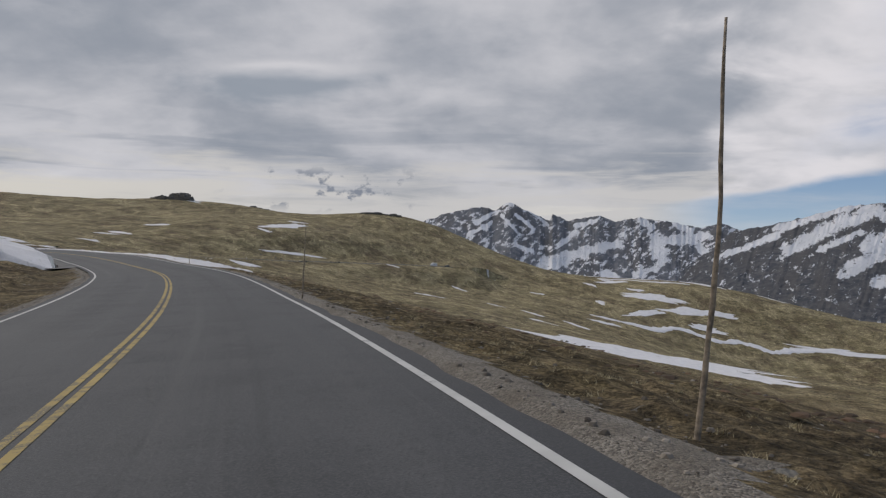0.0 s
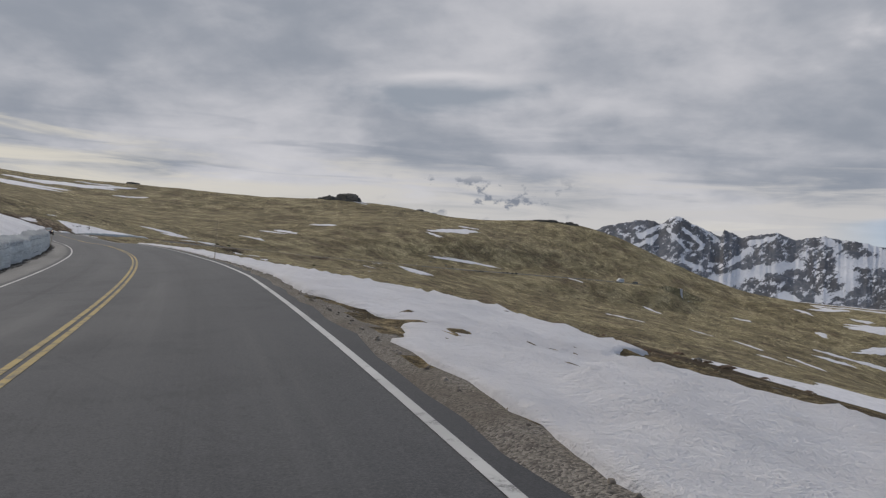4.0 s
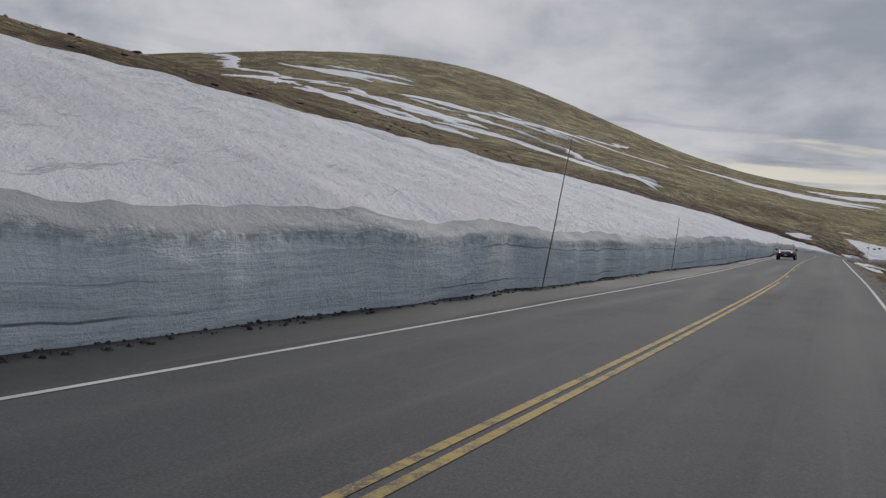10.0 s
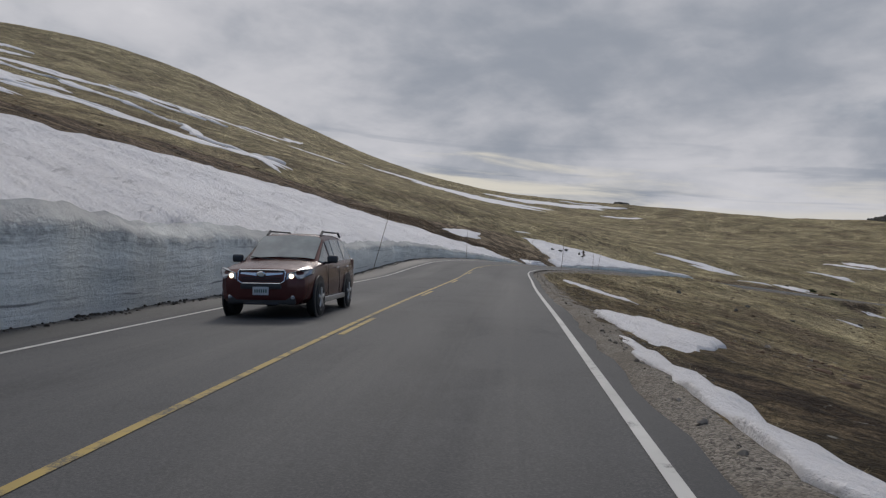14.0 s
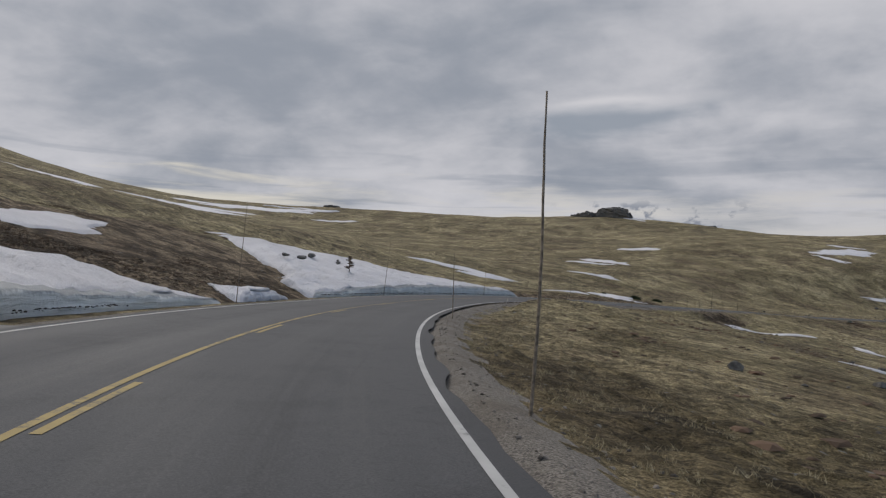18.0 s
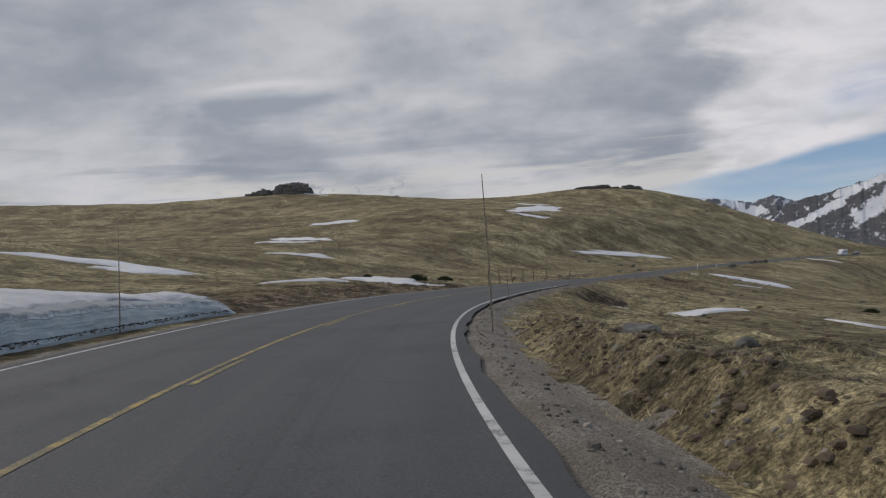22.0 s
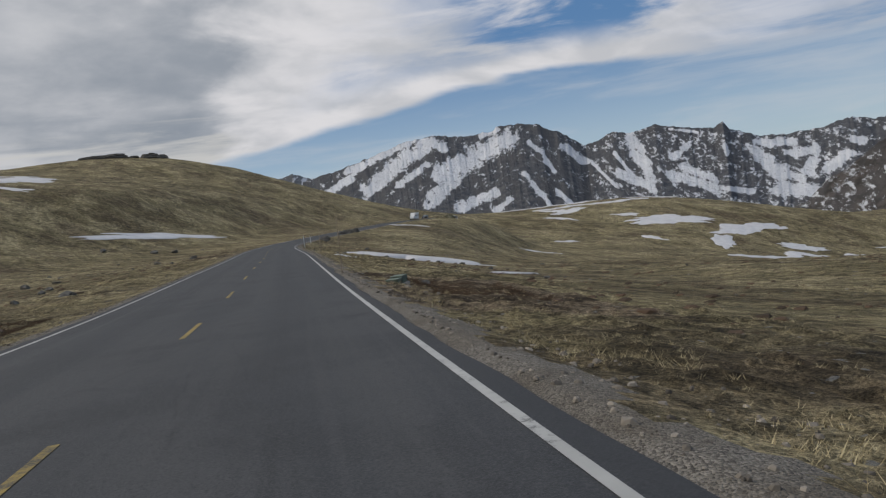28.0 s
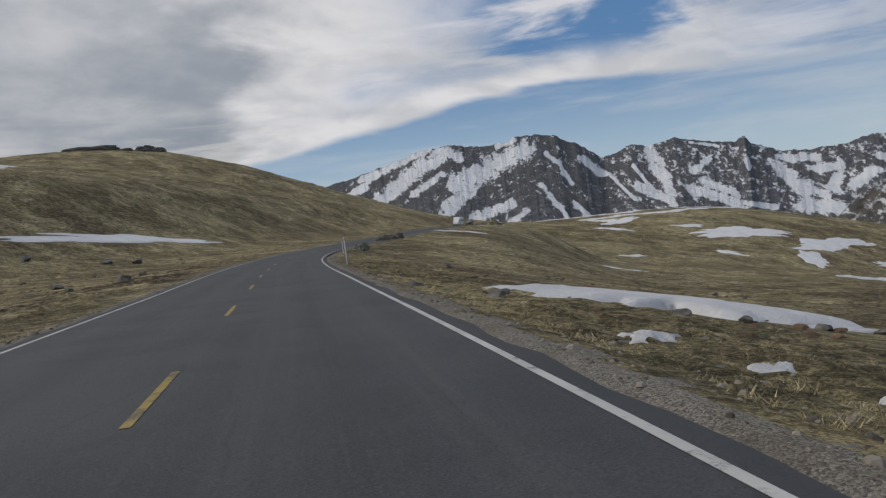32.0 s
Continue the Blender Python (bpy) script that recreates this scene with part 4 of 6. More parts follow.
def build_road():
    road = strip("road", 0, RUN[-1], [-EDGE, -LANE, -1.8, 0, 1.8, LANE, EDGE], 0.0, ASPHALT, 1.0, True, 0.09, 5)
    tagged(road, "worn dark grey asphalt mountain road", "road", "", "structure")
    for side, name in ((1, "edge_line"), (-1, "edge_line")):
        ob = strip(name, 0, RUN[-1], [side * LANE - 0.05, side * LANE + 0.05], 0.006, WHITE_PAINT, 1.0)
        ob.parent = road
        ob["label"] = "worn white edge line"
    for a, b, off in CENTRE_LINES:
        ob = strip("centre_line", a, b, [off - 0.05, off + 0.05], 0.006, YELLOW_PAINT, 1.0)
        ob.parent = road
        ob["label"] = "solid yellow centre line"
    for a, b, off, gap in DASHED:
        s = a
        while s + 3.0 < b:
            ob = strip("lane_dash", s, s + 3.0, [off - 0.05, off + 0.05], 0.006, YELLOW_PAINT, 0.6)
            ob.parent = road
            s += gap
    damp = strip("shoulder", 138, 398, [-6.5, -5.6, -4.8, -EDGE + 0.06], -0.012, DAMP_ASPHALT, 1.0, True, 0.05, 6)
    tagged(damp, "dark damp paved shoulder below the snow wall", "shoulder", "", "structure")
    return road


# ---- snow ----
def ridged(x, y, size, seed, octaves=5):
    """Sharp-crested noise for rock faces, 0 to 1."""
    v, amp, total = np.zeros(np.shape(x)), 1.0, 0.0
    for k in range(octaves):
        v, total = v + amp * (1 - np.abs(ripple(x, y, size, seed + k))), total + amp
        amp, size = amp * 0.5, size * 0.47
    return v / total


def snow_bank(s0, s1, heights, tops, reach, label, ends=8.0, seed=21, lumpy=0.0, ragged=0.0, calm=1.0):
    """A drift along the left of the road, cut by the plough: face towards the road, then a slope up to its far edge."""
    s = np.arange(s0, s1, 0.2 if lumpy else 0.4)
    end = smooth(s0, s0 + ends, s) * (1 - smooth(s1 - ends, s1, s))
    shut = smooth(s0, s0 + 1.5, s) * (1 - smooth(s1 - 1.5, s1, s))
    h = (np.interp(s, *heights) + 0.10 * ripple(s, s * 0, 9, seed) + (0.07 * ripple(s, s * 0, 2.3, seed + 1) + 0.035 * ripple(s, s * 0, 0.8, seed + 11)) * calm) * end
    h = h * (1 + ragged * ripple(s, s * 0, 1.9, seed + 18))
    h = np.maximum(h, 0.06)
    far = (np.interp(s, *reach) + calm * 1.2 * ripple(s, s * 0, 14, seed + 2) + 0.6 * calm * ripple(s, s * 0, 4, seed + 3) + 0.40 * calm * ripple(s, s * 0, 1.3, seed + 12)) * (0.1 + 0.9 * end)
    far = far * (1 + 0.45 * ragged * ripple(s, s * 0, 3.3, seed + 19))
    far = np.maximum(far, 0.7)
    rows, uv, nf = [], [], 18
    base = np.interp(s, *FOOT) - ragged * np.abs(ripple(s, s * 0, 2.2, seed + 17)) + 0.12 * ripple(s, s * 0, 5, seed + 4) + 0.05 * ripple(s, s * 0, 1.6, seed + 5)
    back = 0.42 * np.minimum(1, h)
    for k in range(nf):
        u = k / (nf - 1)
        bulge = 0.10 * math.sin(u * 3.1) - 0.12 * u - back * smooth(0.80, 1.0, u) ** 1.5 + 0.02 * ripple(s, s * 0 + u * 6 * h, 1.1, seed + 6) + 0.16 * ripple(s, s * 0 + u * 2, 7, seed + 7) * u
        bulge = bulge + 0.02 * ripple(s * 0.5, u * 5 * h, 0.7, seed + 13) - 0.06 * np.maximum(0, ripple(s * 0.3, u * 3 * h, 1.0, seed + 14) - 0.5)
        bulge = bulge + lumpy * (ripple(s, s * 0 + u * 2.2, 1.5, seed + 15) + 0.6 * ripple(s, s * 0 + u * 2.2, 0.7, seed + 16))
        q = at_road(s, base + bulge)
        q[:, 2] += -0.35 + u * (h + 0.35) - 0.5 * (1 - shut)
        rows.append(q)
        uv.append(np.stack([s, s * 0 + u], 1))
    lip = base - 0.12 - back
    top0 = h + 0.0
    lift_far = np.interp(s, *tops) * end
    us = np.r_[0.012, 0.03, 0.06, 0.1, np.linspace(0.15, 1.0, 30)]
    trows, tuv = [rows[-1]], [np.stack([s, lip], 1)]
    for u in us:
        off = lip - u * far
        q = at_road(s, off)
        z = q[:, 2] + top0 + (lift_far - top0) * u + (0.10 * math.sin(u * math.pi) * h + 0.12 * min(1, u * 18)) * end
        g = ground_z(q[:, 0], q[:, 1])
        z = z + (0.07 * ripple(q[:, 0], q[:, 1], 4, seed + 8) * min(1, u * 8) + 0.035 * ripple(q[:, 0], q[:, 1], 1.2, seed + 9) + 0.02 * ripple(q[:, 0], q[:, 1], 0.9, seed + 10)) * end
        blend = smooth(0.72, 1.0, u)
        z = z * (1 - blend) + (g + 0.12 - 0.35 * smooth(0.93, 1.0, u)) * blend
        q[:, 2] = np.maximum(z, g + 0.10 - 0.5 * smooth(0.9, 1.0, u)) - 0.7 * (1 - shut)
        trows.append(q)
        tuv.append(np.stack([s, off], 1))
    bank = new("snow_bank")
    tagged(bank, label, "snow bank")
    face = mesh_object("cut_face", np.stack(rows, 1).reshape(-1, 3), grid_faces(len(s), nf)[:, ::-1], SNOW_CUT if ragged < 0.4 else SNOW, np.stack(uv, 1).reshape(-1, 2), True)
    face["label"] = "blue-grey layered face cut by a plough"
    top = mesh_object("snow_slope", np.stack(trows, 1).reshape(-1, 3), grid_faces(len(s), len(trows))[:, ::-1], DRIFT_SNOW, np.stack(tuv, 1).reshape(-1, 2), True)
    for ob in (face, top):
        ob.parent = bank
    return bank


def snow_patch(x, y, long, wide, turn, seed, name="snow_patch", mat=None, deep=None, label="patch of old white snow melting on the tundra", category="snow", group="snow patches"):
    """A patch of old snow lying on the grass, with a ragged outline."""
    rng = np.random.RandomState(seed)
    deep = deep or min(0.22, 0.03 + 0.02 * wide)
    n, rings = (96, 12) if long > 12 else (56, 9)
    a = np.linspace(0, 2 * math.pi, n, endpoint=False)
    r = 1 + 0.0 * a
    for k, amp in ((2, 0.15), (3, 0.17), (5, 0.12), (8, 0.09), (13, 0.07), (21, 0.05), (34, 0.035)):
        r = r + amp * np.sin(k * a + rng.uniform(0, 6.28)) * rng.uniform(0.5, 1.2)
    r = np.maximum(r, 0.18)
    c, s = math.cos(radians(turn)), math.sin(radians(turn))
    pts, edge = [[x, y]], [0.0]
    for k in range(1, rings + 1):
        u = k / rings
        ex, ey = np.cos(a) * r * u * long / 2, np.sin(a) * r * u * wide / 2
        pts += np.stack([x + c * ex - s * ey, y + s * ex + c * ey], 1).tolist()
        edge += [u] * n
    p, u = np.array(pts), np.array(edge)
    z = ground_z(p[:, 0], p[:, 1]) + deep * np.sqrt(np.maximum(0, 1 - u**4)) - 0.10 * smooth(0.85, 1.0, u) + 0.05
    faces = [[0, 1 + i, 1 + (i + 1) % n] for i in range(n)]
    for k in range(rings - 1):
        b = 1 + k * n
        faces += [[b + i, b + n + i, b + n + (i + 1) % n, b + (i + 1) % n] for i in range(n)]
    ob = mesh_object(name, np.column_stack([p, z]), faces, mat or SNOW, None, True)
    return tagged(ob, label, category, group)


def snow_streak(x0, y0, x1, y1, wide, seed):
    """A long ragged band of snow lying along a slope."""
    far = math.hypot(x1 - x0, y1 - y0)
    n = int(min(220, max(40, far / 1.2)))
    u = np.linspace(0, 1, n)
    mx, my = -(y1 - y0) / far, (x1 - x0) / far
    sway = wide * 0.9 * ripple(u * far, u * 0, 90, seed) * np.sin(math.pi * u)
    taper = np.clip(np.sin(math.pi * u), 0, 1) ** 0.45
    up = wide * (0.36 + 0.22 * ripple(u * far, u * 0, 34, seed + 1) + 0.14 * ripple(u * far, u * 0, 9, seed + 2)) * taper
    low = wide * (0.36 + 0.26 * ripple(u * far, u * 0, 26, seed + 3) + 0.18 * ripple(u * far, u * 0, 7, seed + 4)) * taper
    up, low = np.maximum(up, 0.05), np.maximum(low, 0.05)
    rows = []
    for k in np.linspace(-1, 1, 9):
        o = sway + (up * k if k > 0 else low * k)
        x, y = x0 + (x1 - x0) * u + mx * o, y0 + (y1 - y0) * u + my * o
        rows.append(np.stack([x, y, ground_z(x, y) + 0.45 * (1 - k * k) ** 0.5 + 0.12 - 0.3 * (abs(k) == 1)], 1))
    ob = mesh_object("snow_patch", np.stack(rows, 1).reshape(-1, 3), grid_faces(n, 9)[:, ::-1], SNOW, None, True)
    return tagged(ob, "long thin streak of old snow across the hillside", "snow", "snow patches")


# ---- far mountains ----
def snow_depth(az, high, fields, seed):
    """How deep snow lies on a face, 0 to 1, with 0.5 at its edge: in the given fields, and in thin chutes between."""
    best = -0.42 + 0.20 * (1 - smooth(20, 23, az)) + 0.20 * smooth(43, 47, az) * (1 - smooth(62, 64, az))
    for a0, h0, a1, h1, half in fields:
        dx, dy = a1 - a0, h1 - h0
        u = np.clip(((az - a0) * dx + (high - h0) * dy) / (dx * dx + dy * dy + 1e-6), 0, 1)
        d = np.hypot(az - a0 - dx * u, high - h0 - dy * u)
        best = np.maximum(best, 1.0 - d / (half * 1.25))
    # streaks follow the fall of the slope: down to the left on the shoulder, to the right beyond
    lean = np.interp(az, [36, 41, 46, 60], [0.62, -0.75, -0.8, -0.4])
    across = az * 1.0 - high / np.where(np.abs(lean) < 0.2, 0.2, lean) * 0.55
    streak = ripple(across * 9.0, high * 3.0, 8.0, seed) + 0.7 * ripple(across * 9.0, high * 5.0, 3.2, seed + 1)
    lump = ripple(az, high, 1.1, seed + 2) + 0.8 * ripple(az, high, 0.42, seed + 3) + 0.5 * ripple(az, high, 0.17, seed + 4)
    return np.clip(0.5 + 0.42 * (np.clip(best, -0.5, 0.62) + (0.20 + 0.16 * (1 - smooth(20, 23, az))) * streak + 0.34 * lump), 0, 1)


def mountain(name, eye, profile, distance, base, mat, label, seed, spread=1400, fields=(), step=0.07, n=90):
    """A range seen from eye: its crest stands at the given bearings and heights, its flanks run down towards the valley."""
    prof = np.array(profile, float)
    az = np.arange(prof[0, 0], prof[-1, 0], step)
    crest = np.interp(az, prof[:, 0], prof[:, 1])
    crest = crest + 0.05 * ripple(az, az * 0, 0.9, seed + 30) + 0.03 * ripple(az, az * 0, 0.3, seed + 31)
    rows, uv, lying = [], [], []
    for k in range(n):
        u = k / (n - 1)
        d = distance - spread * (1 - u)
        a = np.radians(az)
        top = eye[2] + distance * np.tan(np.radians(crest))
        x, y = eye[0] + d * np.sin(a), eye[1] + d * np.cos(a)
        z = base + (top - base) * u**0.85
        lying.append(snow_depth(az, np.degrees(np.arctan2(z - eye[2], d)), fields, seed + 40))
        shear = np.interp(az, [36, 46], [-75.0, 65.0]) * u
        rough = ridged(az * 22 + shear, az * 6 + u * 240, 95, seed, 3) - 0.60
        z = z + (top - base) * 0.010 * rough * math.sin(math.pi * min(1, u)) ** 0.8
        rows.append(np.stack([x, y, z], 1))
        uv.append(np.stack([az / 10, az * 0 + u], 1))
    back = rows[-1].copy()
    back[:, :2] += 0.06 * (back[:, :2] - np.array(eye[:2]))
    back[:, 2] = base
    rows.append(back)
    uv.append(uv[-1])
    lying.append(lying[-1])
    ob = mesh_object(name, np.stack(rows, 1).reshape(-1, 3), grid_faces(len(az), n + 1)[:, ::-1], mat, np.stack(uv, 1).reshape(-1, 2), True)
    layer = ob.data.attributes.new("snow", "FLOAT", "POINT")
    layer.data.foreach_set("value", np.stack(lying, 1).ravel().astype(np.float32))
    return tagged(ob, label, "mountain", "", "structure")


# ---- roadside things ----
def snow_pole(s, off, tall, lean, thick, seed, bent=0.0):
    """A thin wooden snow stake: a peeled sapling, uneven and a little crooked."""
    rng = random.Random(seed)
    bm = bmesh.new()
    rings, sides, last = 14, 7, None
    for k in range(rings):
        u = k / (rings - 1)
        r = thick * (1.0 - 0.55 * u) * rng.uniform(0.9, 1.12)
        cx = bent * math.sin(u * 5.0) * u + rng.uniform(-0.006, 0.006)
        cy = bent * 0.6 * math.cos(u * 3.7) * u
        ring = [bm.verts.new((cx + r * math.cos(6.283 * i / sides), cy + r * math.sin(6.283 * i / sides), -0.3 + u * (tall + 0.3))) for i in range(sides)]
        if last:
            for i in range(sides):
                bm.faces.new((last[i], last[(i + 1) % sides], ring[(i + 1) % sides], ring[i]))
        last = ring
    bm.faces.new(last)
    me = bpy.data.meshes.new("snow_pole")
    bm.to_mesh(me)
    bm.free()
    me.materials.append(WOOD)
    me.polygons.foreach_set("use_smooth", np.ones(len(me.polygons), bool))
    p = at_road(s, off)
    z = float(ground_z(p[0], p[1])[0])
    ob = new("snow_pole", me)
    i = int(min(max(s, 0), len(AHEAD) - 1))
    heading = math.degrees(math.atan2(-AHEAD[i, 0], AHEAD[i, 1]))
    ob.matrix_world = pose(p[0], p[1], max(z, p[2] - 0.6), 0, lean, heading)
    return tagged(ob, "tall thin weathered wooden snow pole beside the road", "pole", "snow poles")


def snow_strip(s0, s1, near, far, seed, label, deep=0.30):
    """Snow lying beside the road on its right, between two distances from its middle."""
    s = np.arange(s0, s1, 0.45)
    end = np.sqrt(np.clip((s - s0) / 6, 0, 1) * np.clip((s1 - s) / 6, 0, 1))
    a = np.interp(s, *near) + 0.13 * ripple(s, s * 0, 3, seed) + 0.08 * ripple(s, s * 0, 0.9, seed + 1)
    wide = np.clip((np.interp(s, *far) - np.interp(s, *near)) / 5.0, 0.05, 1)
    b = np.interp(s, *far) + (0.8 * ripple(s, s * 0, 11, seed + 2) + 0.35 * ripple(s, s * 0, 2.7, seed + 3)) * wide
    b = np.maximum(b, a + 0.22)
    mid = a + (b - a) * 0.4
    a, b = mid + (a - mid) * end, mid + (b - mid) * end
    rows = []
    for u in np.r_[0, 0.01, 0.03, np.linspace(0.08, 0.92, 18), 0.97, 1.0]:
        off = a + (b - a) * u
        q = at_road(s, off)
        g = ground_z(q[:, 0], q[:, 1])
        crown = deep * min(1, u / 0.04) ** 0.6 * min(1, (1 - u) / 0.08) ** 0.6
        q[:, 2] = g + (crown + 0.05 * ripple(q[:, 0], q[:, 1], 2.5, seed + 4)) * end + 0.05 - 0.18 * (u in (0, 1.0)) - 0.12 * (1 - end)
        rows.append(q)
    ob = mesh_object("snow_patch", np.stack(rows, 1).reshape(-1, 3), grid_faces(len(s), len(rows)), SNOW, None, True)
    return tagged(ob, label, "snow", "snow patches")

# ---- vehicles ----
def loft_half(stations):
    """Mirror each half section (x, z) at its y to a closed ring of points."""
    rings = []
    for y, half in stations:
        right = [(x, y, z) for x, z in half]
        rings.append(right + [(-x, y, z) for x, z in reversed(half[1:-1])])
    return rings


def loft_mesh(rings):
    bm = bmesh.new()
    rows = [[bm.verts.new(p) for p in ring] for ring in rings]
    n = len(rows[0])
    for a, b in zip(rows[:-1], rows[1:]):
        for i in range(n):
            bm.faces.new((a[i], a[(i + 1) % n], b[(i + 1) % n], b[i]))
    bm.faces.new(list(reversed(rows[0])))
    bm.faces.new(rows[-1])
    bmesh.ops.recalc_face_normals(bm, faces=bm.faces)
    return bm


def box_mesh(size, centre=(0, 0, 0), bevel=0.02, segments=2):
    bm = bmesh.new()
    bmesh.ops.create_cube(bm, size=1.0)
    for v in bm.verts:
        v.co = Vector((v.co.x * size[0] + centre[0], v.co.y * size[1] + centre[1], v.co.z * size[2] + centre[2]))
    if bevel:
        bmesh.ops.bevel(bm, geom=bm.edges[:], offset=bevel, segments=segments, affect="EDGES", profile=0.6)
    return bm


def panel_mesh(corners, thick=0.012, inset=0.05):
    """A pane between four corners, drawn in from its rim and a little proud of it."""
    p = [Vector(c) for c in corners]
    mid = sum(p, Vector()) / 4
    n = (p[2] - p[0]).cross(p[3] - p[1]).normalized()
    bm = bmesh.new()
    p = [c + (mid - c).normalized() * inset for c in p]
    low = [bm.verts.new(c - n * 0.01) for c in p]
    high = [bm.verts.new(c + n * thick + (mid - c) * 0.01) for c in p]
    bm.faces.new(high)
    for i in range(4):
        bm.faces.new((low[i], low[(i + 1) % 4], high[(i + 1) % 4], high[i]))
    return bm


def plate_mesh(points, back, proud):
    """A many-sided plate: its outline, its depth as a vector, and how far its middle bulges."""
    bm = bmesh.new()
    outline = [Vector(p) for p in points]
    mid = sum(outline, Vector()) / len(outline)
    rim = [bm.verts.new(p) for p in outline]
    inner = [bm.verts.new(p.lerp(mid, 0.12) + Vector(proud)) for p in outline]
    rear = [bm.verts.new(p + Vector(back)) for p in outline]
    n = len(rim)
    for i in range(n):
        k = (i + 1) % n
        bm.faces.new((rim[i], rim[k], inner[k], inner[i]))
        bm.faces.new((rear[i], rear[k], rim[k], rim[i]))
    bm.faces.new(inner)
    bm.faces.new(rear[::-1])
    bmesh.ops.recalc_face_normals(bm, faces=bm.faces)
    return bm


def turned_mesh(profile, sides=28):
    """A body turned about the x axis from (x, radius) pairs."""
    bm = bmesh.new()
    rows = [[bm.verts.new((x, r * math.cos(6.2832 * i / sides), r * math.sin(6.2832 * i / sides))) for i in range(sides)] for x, r in profile]
    for a, b in zip(rows[:-1], rows[1:]):
        for i in range(sides):
            bm.faces.new((a[i], a[(i + 1) % sides], b[(i + 1) % sides], b[i]))
    for ring in (rows[0], rows[-1]):
        bm.faces.new(ring)
    bmesh.ops.recalc_face_normals(bm, faces=bm.faces)
    return bm


def soft(ob):
    ob.data.polygons.foreach_set("use_smooth", np.ones(len(ob.data.polygons), bool))
    return ob


def wheel(parent, x, y, radius, side):
    tyre = soft(part("wheel", turned_mesh([(-0.10, radius * 0.70), (-0.11, radius * 0.92), (-0.08, radius), (0.08, radius), (0.11, radius * 0.92), (0.10, radius * 0.70)]), RUBBER, parent, "black rubber tyre"))
    rim = part("rim", turned_mesh([(0.07, radius * 0.72), (0.112, radius * 0.72), (0.108, radius * 0.66), (0.104, radius * 0.62)]), BLACK_PLASTIC, tyre, "dark wheel rim")
    bm = bmesh.new()
    for k in range(5):
        a = 6.2832 * k / 5
        spoke = box_mesh((0.03, 0.075, radius * 0.60), (0.115, 0, radius * 0.33), 0.012, 1)
        bmesh.ops.rotate(spoke, verts=spoke.verts, matrix=Matrix.Rotation(a, 3, "X"))
        me = bpy.data.meshes.new("spoke")
        spoke.to_mesh(me)
        spoke.free()
        bm.from_mesh(me)
        bpy.data.meshes.remove(me)
    part("spokes", bm, ALLOY, tyre, "five silver alloy spokes")
    tyre.matrix_parent_inverse = Matrix()
    tyre.location = (x, y, radius)
    tyre.rotation_euler = (0, 0, 0 if side > 0 else math.pi)
    return tyre, rim


